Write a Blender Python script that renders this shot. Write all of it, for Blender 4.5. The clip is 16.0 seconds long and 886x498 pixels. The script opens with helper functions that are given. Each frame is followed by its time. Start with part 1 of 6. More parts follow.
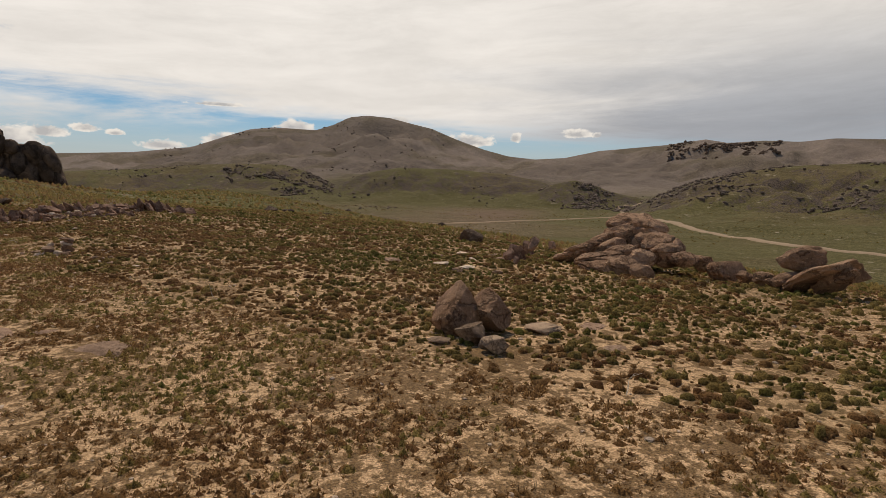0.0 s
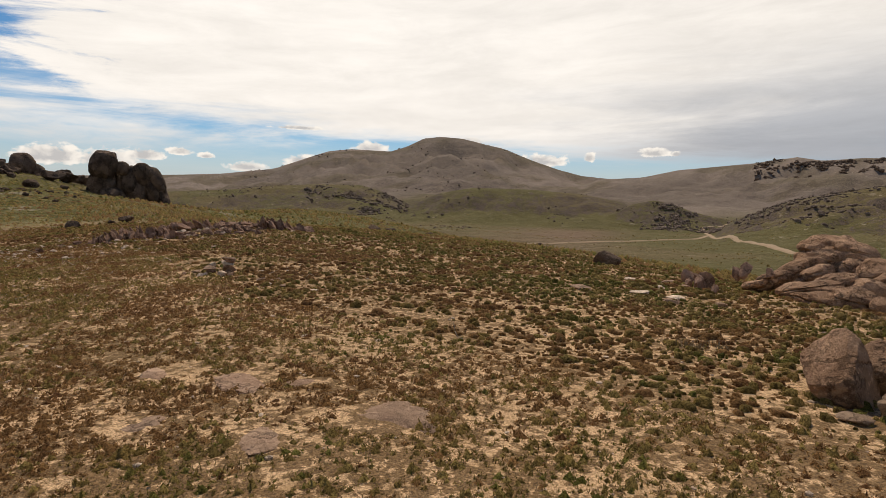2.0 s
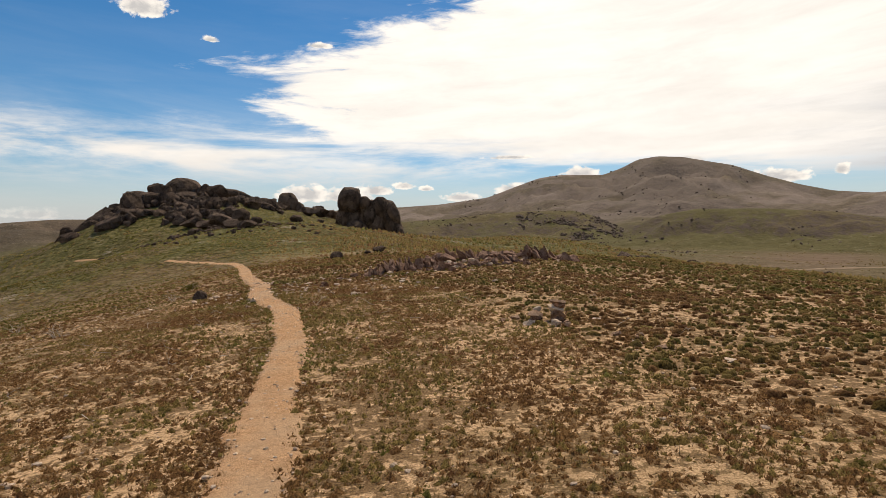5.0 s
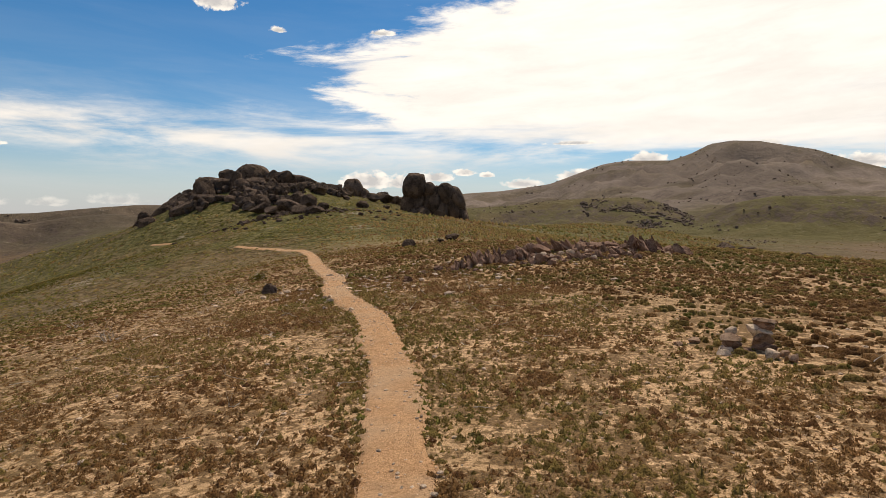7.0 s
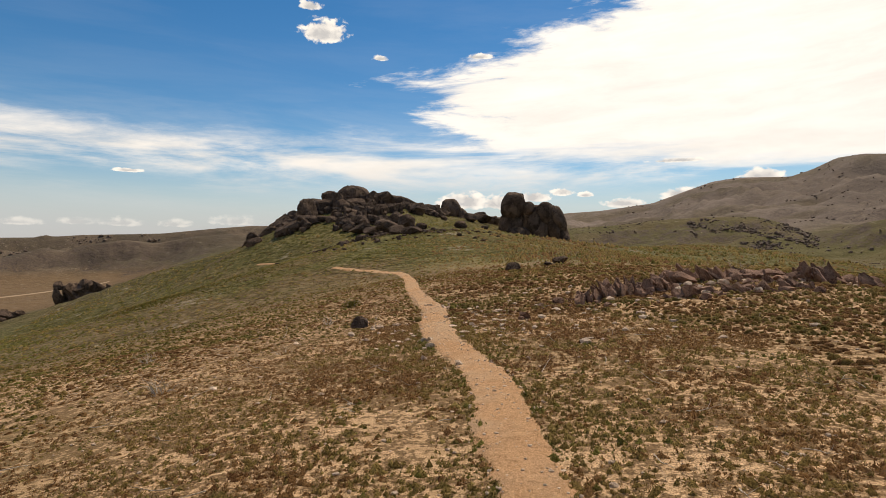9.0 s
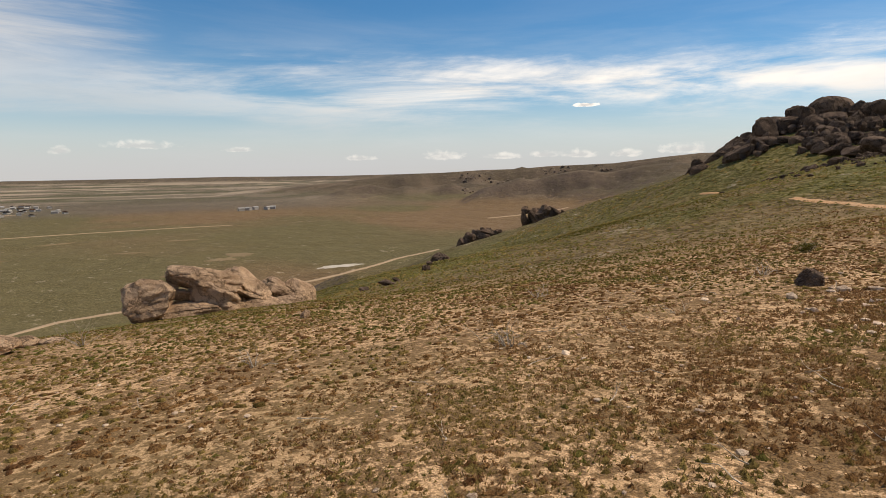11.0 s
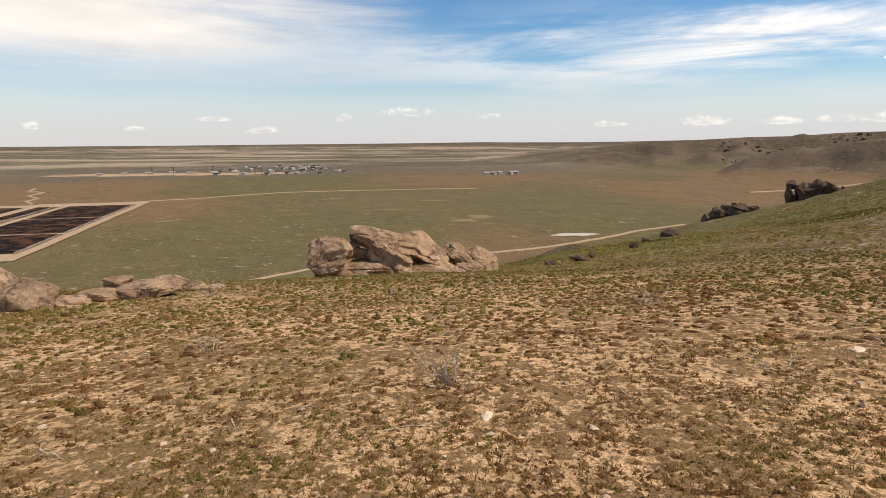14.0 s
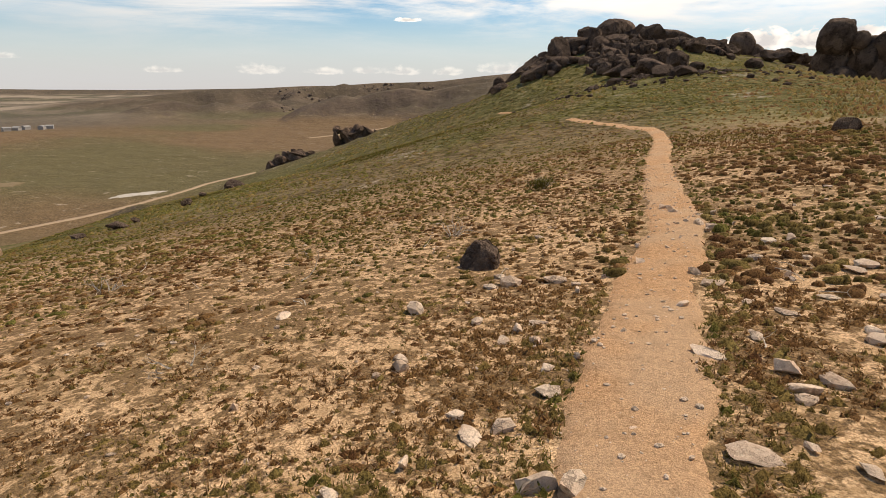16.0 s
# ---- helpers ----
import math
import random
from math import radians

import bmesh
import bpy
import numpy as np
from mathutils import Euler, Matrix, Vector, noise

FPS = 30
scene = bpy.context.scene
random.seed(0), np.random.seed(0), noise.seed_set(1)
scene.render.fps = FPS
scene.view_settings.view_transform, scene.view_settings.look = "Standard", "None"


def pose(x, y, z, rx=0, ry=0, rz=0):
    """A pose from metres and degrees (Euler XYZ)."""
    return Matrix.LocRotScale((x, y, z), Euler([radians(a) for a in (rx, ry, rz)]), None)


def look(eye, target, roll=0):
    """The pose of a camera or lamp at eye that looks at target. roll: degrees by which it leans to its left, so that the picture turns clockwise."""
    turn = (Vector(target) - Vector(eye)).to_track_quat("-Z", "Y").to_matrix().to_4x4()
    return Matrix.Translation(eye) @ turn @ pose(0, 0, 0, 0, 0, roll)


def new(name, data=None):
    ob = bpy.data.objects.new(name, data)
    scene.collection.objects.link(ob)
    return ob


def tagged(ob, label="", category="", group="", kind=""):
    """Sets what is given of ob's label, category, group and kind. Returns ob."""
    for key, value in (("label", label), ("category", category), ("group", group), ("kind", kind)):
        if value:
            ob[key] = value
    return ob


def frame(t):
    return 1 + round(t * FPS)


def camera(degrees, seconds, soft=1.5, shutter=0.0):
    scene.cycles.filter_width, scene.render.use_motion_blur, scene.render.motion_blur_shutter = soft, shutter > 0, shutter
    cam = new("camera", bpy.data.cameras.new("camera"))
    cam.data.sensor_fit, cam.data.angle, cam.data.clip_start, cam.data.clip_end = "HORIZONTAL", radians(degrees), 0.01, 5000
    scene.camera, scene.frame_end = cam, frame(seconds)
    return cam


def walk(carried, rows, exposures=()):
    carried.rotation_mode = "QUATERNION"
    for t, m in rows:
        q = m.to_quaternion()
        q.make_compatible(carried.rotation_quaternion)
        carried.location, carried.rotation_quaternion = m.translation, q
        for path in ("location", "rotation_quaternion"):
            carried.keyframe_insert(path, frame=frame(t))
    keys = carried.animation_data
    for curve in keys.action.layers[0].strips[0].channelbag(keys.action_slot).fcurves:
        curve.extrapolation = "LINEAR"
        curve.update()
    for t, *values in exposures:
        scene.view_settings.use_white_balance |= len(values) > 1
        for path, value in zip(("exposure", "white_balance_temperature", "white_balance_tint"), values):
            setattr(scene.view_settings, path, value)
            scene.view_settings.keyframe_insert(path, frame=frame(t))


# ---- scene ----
cam = camera(75.02, 16.0, soft=0.5)

# seconds, x, y, z, heading to the right of +y, pitch, roll
ROWS = [
    (0.0, 0.000, 0.000, 0.000, 33.70, -5.55, 0.96),
    (0.5, -0.294, 0.715, -0.034, 34.72, -4.91, 1.12),
    (1.0, -0.626, 1.350, -0.074, 33.95, -4.26, 1.19),
    (1.5, -0.974, 2.125, -0.085, 30.90, -3.91, 1.19),
    (2.0, -1.346, 2.855, -0.113, 26.62, -3.71, 1.13),
    (2.5, -1.666, 3.516, -0.120, 21.98, -3.16, 0.89),
    (3.0, -2.017, 4.177, -0.134, 17.74, -2.38, 0.62),
    (3.5, -2.265, 4.841, -0.151, 13.48, -1.78, 0.40),
    (4.0, -2.511, 5.541, -0.183, 10.26, -1.43, 0.27),
    (4.5, -2.669, 6.188, -0.155, 7.78, -1.20, 0.20),
    (4.7, -2.736, 6.464, -0.136, 7.03, -1.19, 0.05),
    (6.8, -3.687, 9.369, -0.080, 0.46, -2.66, 0.26),
    (7.0, -3.738, 9.644, -0.082, 0.00, -2.64, 0.27),
    (7.5, -3.848, 10.319, -0.100, -0.56, -2.27, 0.28),
    (8.0, -3.934, 10.990, -0.075, -1.12, -1.14, 0.20),
    (8.5, -4.141, 11.726, -0.033, -3.19, -0.49, 0.30),
    (9.0, -4.376, 12.532, -0.029, -9.50, -0.68, 0.42),
    (9.5, -4.553, 13.239, -0.041, -18.97, -1.85, 0.26),
    (10.0, -4.806, 13.934, -0.096, -29.71, -3.81, 0.03),
    (10.2, -4.863, 14.216, -0.115, -34.15, -4.62, -0.19),
    (12.3, -5.243, 17.250, -0.220, -73.95, -10.49, -0.48),
    (12.5, -5.281, 17.476, -0.209, -75.88, -10.48, -0.44),
    (13.0, -5.307, 18.040, -0.222, -78.81, -10.55, -0.45),
    (13.5, -5.391, 18.587, -0.240, -78.58, -10.59, -0.38),
    (14.0, -5.473, 19.135, -0.265, -75.62, -10.78, -0.19),
    (14.5, -5.517, 19.633, -0.266, -69.47, -11.22, -0.03),
    (15.0, -5.574, 20.166, -0.268, -60.56, -12.02, 0.07),
    (15.5, -5.588, 20.649, -0.267, -48.84, -13.56, 0.19),
    (16.0, -5.673, 21.125, -0.293, -34.72, -15.57, 0.42),
]
walk(cam, [(t, pose(x, y, z, 90 + p, 0, -h) @ pose(0, 0, 0, 0, 0, r)) for t, x, y, z, h, p, r in ROWS], exposures=((0.0, -0.92, 7000, 11), (1.5, -0.75, 7000, 11), (4.7, -0.55, 7100, 11), (10.2, -0.52, 7200, 11), (12.5, -0.12, 6900, 12), (16.0, -0.28, 7250, 12)))

# ---- world, sun ----
SUN_AZ, SUN_EL = 22.0, 57.0
world = bpy.data.worlds.new("sky")
scene.world = world
world.use_nodes = True
wt = world.node_tree
wt.nodes.clear()


class Nodes:
    """Short hand for node arithmetic in one tree."""

    def __init__(self, tree):
        self.tree = tree

    def add(self, kind, **props):
        n = self.tree.nodes.new(kind)
        for key, value in props.items():
            n.operation = value
        return n

    def put(self, socket, value):
        if isinstance(value, bpy.types.NodeSocket):
            self.tree.links.new(value, socket)
        else:
            socket.default_value = value

    def math(self, op, a, b=0.0, c=0.0):
        n = self.add("ShaderNodeMath", operation=op)
        for k, v in enumerate((a, b, c)):
            self.put(n.inputs[k], v)
        return n.outputs[0]

    def ramp(self, x, lo, hi, a=0.0, b=1.0):
        n = self.tree.nodes.new("ShaderNodeMapRange")
        n.interpolation_type = "SMOOTHSTEP"
        for k, v in enumerate((x, lo, hi, a, b)):
            self.put(n.inputs[k], v)
        return n.outputs[0]

    def mix(self, fac, a, b, blend="MIX"):
        n = self.tree.nodes.new("ShaderNodeMix")
        n.data_type, n.blend_type = "RGBA", blend
        self.put(n.inputs[0], fac)
        self.put(n.inputs[6], a if isinstance(a, bpy.types.NodeSocket) else (*a, 1))
        self.put(n.inputs[7], b if isinstance(b, bpy.types.NodeSocket) else (*b, 1))
        return n.outputs[2]

    def vec(self, x, y, z):
        n = self.tree.nodes.new("ShaderNodeCombineXYZ")
        for k, v in enumerate((x, y, z)):
            self.put(n.inputs[k], v)
        return n.outputs[0]

    def noise(self, v, scale, detail=4.0, rough=0.5, distortion=0.0):
        n = self.tree.nodes.new("ShaderNodeTexNoise")
        if v is not None:
            self.put(n.inputs["Vector"], v)
        n.inputs["Scale"].default_value, n.inputs["Detail"].default_value = scale, detail
        n.inputs["Roughness"].default_value, n.inputs["Distortion"].default_value = rough, distortion
        return n.outputs["Fac"]

    def voronoi(self, v, scale, feature="F1"):
        n = self.tree.nodes.new("ShaderNodeTexVoronoi")
        n.feature = feature
        self.put(n.inputs["Vector"], v)
        n.inputs["Scale"].default_value = scale
        return n.outputs["Distance"]


S = Nodes(wt)
sky = wt.nodes.new("ShaderNodeTexSky")
sky.sky_type, sky.sun_disc = "NISHITA", False
sky.sun_elevation, sky.sun_rotation = radians(SUN_EL), radians(SUN_AZ)
sky.altitude, sky.dust_density, sky.ozone_density = 900.0, 0.15, 1.6
coord = wt.nodes.new("ShaderNodeTexCoord")
sep = wt.nodes.new("ShaderNodeSeparateXYZ")
wt.links.new(coord.outputs["Generated"], sep.inputs[0])
DX, DY, DZ = sep.outputs
az = S.math("MULTIPLY", S.math("ARCTAN2", DX, DY), 57.2958)
el = S.math("MULTIPLY", S.math("ARCSINE", DZ), 57.2958)
# two families of cloud texture, long streaks and wisps
streak = S.noise(S.vec(S.math("MULTIPLY", S.math("ADD", az, S.math("MULTIPLY", el, 1.2)), 0.035), S.math("MULTIPLY", el, 0.27), 0.0), 1.0, 8, 0.62, 0.4)
wisp = S.noise(S.vec(S.math("MULTIPLY", az, 0.09), S.math("MULTIPLY", S.math("SUBTRACT", el, S.math("MULTIPLY", az, 0.05)), 0.45), 3.0), 1.0, 9, 0.66, 0.3)
# the great bank over the sun
edge = S.math("ADD", -13.5, S.math("MULTIPLY", S.math("MAXIMUM", S.math("SUBTRACT", el, 14.5), 0.0), 2.6))
edge = S.math("ADD", edge, S.math("MULTIPLY", S.math("MAXIMUM", S.math("SUBTRACT", 14.0, el), 0.0), 1.6))
inside = S.math("ADD", S.math("SUBTRACT", az, edge), S.math("MULTIPLY", S.math("SUBTRACT", wisp, 0.5), 34.0))
bank = S.math("MULTIPLY", S.ramp(inside, -2.0, 5.0), S.ramp(S.math("ADD", S.math("ADD", el, S.math("MULTIPLY", az, 0.055)), S.math("MULTIPLY", S.math("SUBTRACT", streak, 0.5), 8.0)), 6.3, 10.0))
# pale streaks low in the west
band = S.math("MULTIPLY", S.ramp(S.math("ABSOLUTE", S.math("SUBTRACT", el, S.math("ADD", 7.6, S.math("MULTIPLY", S.math("SUBTRACT", wisp, 0.5), 5.0)))), 3.4, 0.4), S.math("MULTIPLY", S.ramp(streak, 0.36, 0.6), S.ramp(az, -78.0, -48.0, 0.4, 1.0)))
thin = S.math("MULTIPLY", S.ramp(streak, 0.38, 0.72), S.ramp(el, 15.0, 7.0, 0.04, 0.26))
west = S.math("MULTIPLY", S.ramp(S.math("ADD", az, S.math("MULTIPLY", S.math("SUBTRACT", streak, 0.5), 60.0)), -76.0, -104.0), S.math("MULTIPLY", S.ramp(el, 4.5, 9.0), S.ramp(el, 42.0, 28.0)))
low = S.ramp(el, 8.0, 0.0, 0.0, 0.85)
# fair-weather heaps: bearing, elevation, half width, half height
HEAPS = (
    (-3.4, 4.1, 3.2, 1.3), (2.1, 5.0, 1.3, 0.6), (4.3, 4.7, 0.9, 0.4), (7.8, 3.9, 2.2, 0.7), (12.9, 4.7, 2.1, 0.9), (19.3, 6.2, 2.0, 0.9),
    (29.1, 7.0, 1.6, 0.6), (36.1, 5.2, 3.0, 1.0), (40.6, 5.5, 0.7, 0.8), (46.4, 5.9, 1.7, 0.7), (48.3, 5.7, 0.6, 0.4), (-7.5, 4.2, 3.4, 1.4),
    (-21.2, 19.7, 2.6, 1.7), (-22.6, 21.7, 1.3, 0.7), (-15.8, 17.5, 0.9, 0.4), (-6.0, 17.8, 1.7, 0.4), (-38.2, 6.1, 1.4, 0.3), (-0.6, 4.6, 2.0, 0.9), (12.5, 7.7, 2.9, 0.33),
)
HAZY_HEAPS = (
    (-79.0, 2.6, 3.2, 0.6), (-85.0, 2.1, 0.9, 0.6), (-110.4, 1.2, 0.8, 0.5), (-92.6, 0.9, 1.6, 0.5), (-71.1, 2.2, 1.5, 0.35), (-96.9, 1.9, 1.7, 0.35), (-51.8, 1.6, 2.2, 0.7),
    (-45.9, 1.5, 2.0, 0.5), (-42.0, 1.6, 1.5, 0.5), (-38.6, 1.6, 1.8, 0.6), (-34.4, 1.6, 1.7, 0.6), (-29.1, 1.9, 2.6, 0.7), (-60.0, 1.4, 1.6, 0.4), (-103.2, 1.0, 0.9, 0.3),
)
curl = S.noise(S.vec(S.math("MULTIPLY", az, 0.75), S.math("MULTIPLY", el, 1.1), 11.0), 1.0, 6, 0.62, 0.3)


def heaped(rows):
    """Closeness to the nearest of the heaps, flat below and domed above."""
    best = None
    for a, e, w, h in rows:
        dx = S.math("MULTIPLY", S.math("SUBTRACT", az, a), 1 / w)
        dy = S.math("MULTIPLY", S.math("SUBTRACT", el, e - 0.3 * h), 1 / h)
        dy = S.math("MAXIMUM", dy, S.math("MULTIPLY", dy, -2.2))
        d = S.math("ADD", S.math("MULTIPLY", dx, dx), S.math("MULTIPLY", dy, dy))
        best = d if best is None else S.math("MINIMUM", best, d)
    return S.math("ADD", S.math("SUBTRACT", 0.9, S.math("SQRT", best)), S.math("MULTIPLY", S.math("SUBTRACT", curl, 0.5), 1.9))


heap_near, heap_far = heaped(HEAPS), heaped(HAZY_HEAPS)
heap = S.math("MAXIMUM", S.ramp(heap_near, -0.05, 0.3), S.ramp(heap_far, -0.15, 0.6, 0.0, 0.45))
bank = S.math("MULTIPLY", bank, S.math("MULTIPLY", S.ramp(el, 40.0, 26.0), S.ramp(az, 125.0, 95.0)))
cover = bank
for layer in (band, thin, west):
    cover = S.math("SUBTRACT", 1.0, S.math("MULTIPLY", S.math("SUBTRACT", 1.0, cover), S.math("SUBTRACT", 1.0, layer)))
# cloud brightness: thin and glowing towards the sun, grey and thick to the east
to_sun = S.math("ADD", S.math("POWER", S.math("MULTIPLY", S.math("SUBTRACT", az, SUN_AZ - 8), 1 / 60), 2.0), S.math("POWER", S.math("MULTIPLY", S.math("SUBTRACT", el, 26.0), 1 / 34), 2.0))
glow = S.math("EXPONENT", S.math("MULTIPLY", to_sun, -1.0))
thick = S.math("MULTIPLY", S.ramp(S.math("ADD", az, S.math("MULTIPLY", S.math("SUBTRACT", streak, 0.5), 50.0)), 34.0, 62.0), S.ramp(el, 17.0, 6.0))
shade = S.math("MULTIPLY", S.math("ADD", 1.26, S.math("MULTIPLY", glow, 0.3)), S.math("SUBTRACT", 1.0, S.math("MULTIPLY", thick, 0.42)))
shade = S.math("MULTIPLY", shade, S.math("MULTIPLY", S.ramp(wisp, 0.2, 0.8, 0.9, 1.1), S.ramp(az, -92.0, -55.0, 0.86, 1.0)))
white = S.mix(thick, (0.975, 0.96, 0.945), (0.80, 0.86, 0.97))
cloud = S.tree.nodes.new("ShaderNodeVectorMath")
cloud.operation = "SCALE"
wt.links.new(white, cloud.inputs[0])
S.put(cloud.inputs["Scale"], shade)
blue = S.tree.nodes.new("ShaderNodeVectorMath")
blue.operation = "SCALE"
deep = wt.nodes.new("ShaderNodeHueSaturation")
deep.inputs["Saturation"].default_value = 1.4
wt.links.new(sky.outputs[0], deep.inputs["Color"])
wt.links.new(deep.outputs[0], blue.inputs[0])
blue.inputs["Scale"].default_value = 0.142
tone = S.mix(cover, blue.outputs[0], cloud.outputs[0])
tone = S.mix(low, tone, (0.69, 0.745, 0.86))
tone = S.mix(heap, tone, S.mix(S.ramp(S.math("SUBTRACT", curl, S.math("MULTIPLY", S.math("MAXIMUM", heap_near, heap_far), 0.25)), 0.3, 0.52), (0.86, 0.87, 0.90), (1.5, 1.46, 1.40)))
back = wt.nodes.new("ShaderNodeBackground")
wt.links.new(tone, back.inputs[0])
back.inputs[1].default_value = 1.0
out = wt.nodes.new("ShaderNodeOutputWorld")
wt.links.new(back.outputs[0], out.inputs[0])

sun_data = bpy.data.lights.new("sun", "SUN")
sun_data.energy, sun_data.angle, sun_data.color = 5.0, radians(0.9), (1.0, 0.90, 0.75)
sun = new("sun", sun_data)
sun_dir = Vector((math.sin(radians(SUN_AZ)) * math.cos(radians(SUN_EL)), math.cos(radians(SUN_AZ)) * math.cos(radians(SUN_EL)), math.sin(radians(SUN_EL))))
sun.matrix_world = look(sun_dir * 300, (0, 0, 0))

# ---- materials ----
def material(name, build, thin=0.0):
    m = bpy.data.materials.new(name)
    m.use_nodes = True
    t = m.node_tree
    n = Nodes(t)
    bsdf = t.nodes["Principled BSDF"]
    pos = t.nodes.new("ShaderNodeNewGeometry").outputs["Position"]
    color, rough, bump = build(n, pos)
    n.put(bsdf.inputs["Base Color"], color)
    n.put(bsdf.inputs["Roughness"], rough)
    bsdf.inputs["Specular IOR Level"].default_value = 0.08
    if bump is not None:
        b = t.nodes.new("ShaderNodeBump")
        b.inputs["Strength"].default_value, b.inputs["Distance"].default_value = bump[1], bump[2]
        n.put(b.inputs["Height"], bump[0])
        t.links.new(b.outputs[0], bsdf.inputs["Normal"])
    if thin:
        glow_, both = t.nodes.new("ShaderNodeBsdfTranslucent"), t.nodes.new("ShaderNodeMixShader")
        n.put(glow_.inputs["Color"], color)
        both.inputs[0].default_value = thin
        t.links.new(bsdf.outputs[0], both.inputs[1])
        t.links.new(glow_.outputs[0], both.inputs[2])
        t.links.new(both.outputs[0], t.nodes["Material Output"].inputs["Surface"])
    return m


def attribute(n, name, fac=False):
    a = n.tree.nodes.new("ShaderNodeAttribute")
    a.attribute_name = name
    return a.outputs["Fac" if fac else "Color"]


def chance(n):
    return n.tree.nodes.new("ShaderNodeObjectInfo").outputs["Random"]


def island(n):
    return n.tree.nodes.new("ShaderNodeNewGeometry").outputs["Random Per Island"]


def ground_look(n, pos):
    cover = attribute(n, "cover")
    turf = attribute(n, "turf", True)  # 1 on the hilltop, 0 on far land
    patch = n.noise(pos, 0.55, 5, 0.6)
    fine = n.noise(pos, 5.5, 5, 0.65)
    grit = n.noise(pos, 60, 3, 0.7)
    speck = n.noise(pos, 2.6, 6, 0.72)
    soil = n.mix(n.ramp(grit, 0.36, 0.64), (0.34, 0.20, 0.10), (0.84, 0.57, 0.325))
    soil = n.mix(n.ramp(n.noise(pos, 23, 4, 0.7), 0.5, 0.72, 0.0, 0.55), soil, (0.24, 0.145, 0.075))
    soil = n.mix(n.ramp(speck, 0.45, 0.7), soil, (0.45, 0.285, 0.145))
    litter = n.mix(n.ramp(n.noise(pos, 48, 4, 0.75), 0.38, 0.62), (0.045, 0.025, 0.011), (0.24, 0.142, 0.062))
    small = n.noise(pos, 14, 4, 0.65)
    grown = n.ramp(n.math("ADD", n.math("MULTIPLY", patch, 0.25), n.math("ADD", n.math("MULTIPLY", fine, 0.45), n.math("MULTIPLY", small, 0.55))), 0.58, 0.64)
    near = n.mix(n.math("MULTIPLY", grown, 0.85), soil, litter)
    near = n.mix(n.math("MULTIPLY", n.ramp(n.noise(pos, 0.18, 4, 0.6), 0.45, 0.68), 0.35), near, cover)
    blotch = n.noise(pos, 0.05, 9, 0.72)
    far = n.mix(n.ramp(blotch, 0.4, 0.62), n.mix(0.48, cover, (0.04, 0.034, 0.014)), n.mix(0.16, cover, (0.36, 0.28, 0.17)))
    tuft = n.noise(pos, 1.5, 6, 0.8)
    far = n.mix(n.ramp(tuft, 0.45, 0.58, 0.0, 0.85), far, n.mix(0.6, cover, (0.024, 0.02, 0.008)))
    far = n.mix(n.ramp(n.noise(pos, 0.35, 5, 0.7), 0.5, 0.66, 0.0, 0.45), far, n.mix(0.5, cover, (0.2, 0.125, 0.055)))
    clump = n.noise(pos, 0.85, 4, 0.6)
    far = n.mix(n.ramp(clump, 0.47, 0.55, 0.0, 0.6), far, n.mix(0.3, cover, (0.42, 0.31, 0.20)))
    far = n.mix(n.ramp(clump, 0.46, 0.40, 0.0, 0.55), far, n.mix(0.5, cover, (0.022, 0.02, 0.007)))
    tussock = n.noise(pos, 2.8, 4, 0.65)
    far = n.mix(n.ramp(tussock, 0.49, 0.42, 0.0, 0.6), far, n.mix(0.6, cover, (0.018, 0.016, 0.006)))
    far = n.mix(n.ramp(tussock, 0.53, 0.60, 0.0, 0.5), far, n.mix(0.5, cover, (0.40, 0.29, 0.16)))
    far = n.mix(n.ramp(n.noise(pos, 0.13, 5, 0.75), 0.60, 0.66, 0.0, 0.6), far, (0.44, 0.36, 0.27))
    rocky = attribute(n, "rocky", True)
    wide_ = n.noise(pos, 0.011, 6, 0.6)
    far = n.mix(n.ramp(wide_, 0.42, 0.6, 0.0, 0.45), far, n.mix(0.4, cover, (0.17, 0.125, 0.075)))
    for scale_, lo, much in ((0.11, 0.57, 0.9), (0.33, 0.56, 0.85), (0.9, 0.57, 0.7)):
        stone_ = n.math("ADD", n.noise(pos, scale_, 3, 0.65), n.math("MULTIPLY", rocky, 0.12))
        far = n.mix(n.math("MULTIPLY", n.ramp(stone_, lo + 0.06, lo + 0.11, 0.0, much), n.ramp(rocky, 0.05, 0.5)), far, n.mix(n.ramp(n.noise(pos, 1.3, 2, 0.6), 0.35, 0.6), (0.032, 0.026, 0.022), (0.15, 0.11, 0.085)))
    color = n.mix(turf, far, near)
    hill = n.noise(pos, 0.02, 7, 0.62)
    relief = n.math("MULTIPLY", n.math("MULTIPLY", hill, n.math("SUBTRACT", 1.0, turf)), 190.0)
    height_ = n.math("ADD", relief, n.math("ADD", n.math("MULTIPLY", grit, 0.25), n.math("ADD", n.math("MULTIPLY", fine, 1.0), n.math("MULTIPLY", tuft, 0.6))))
    return color, 0.95, (height_, 0.8, 0.05)


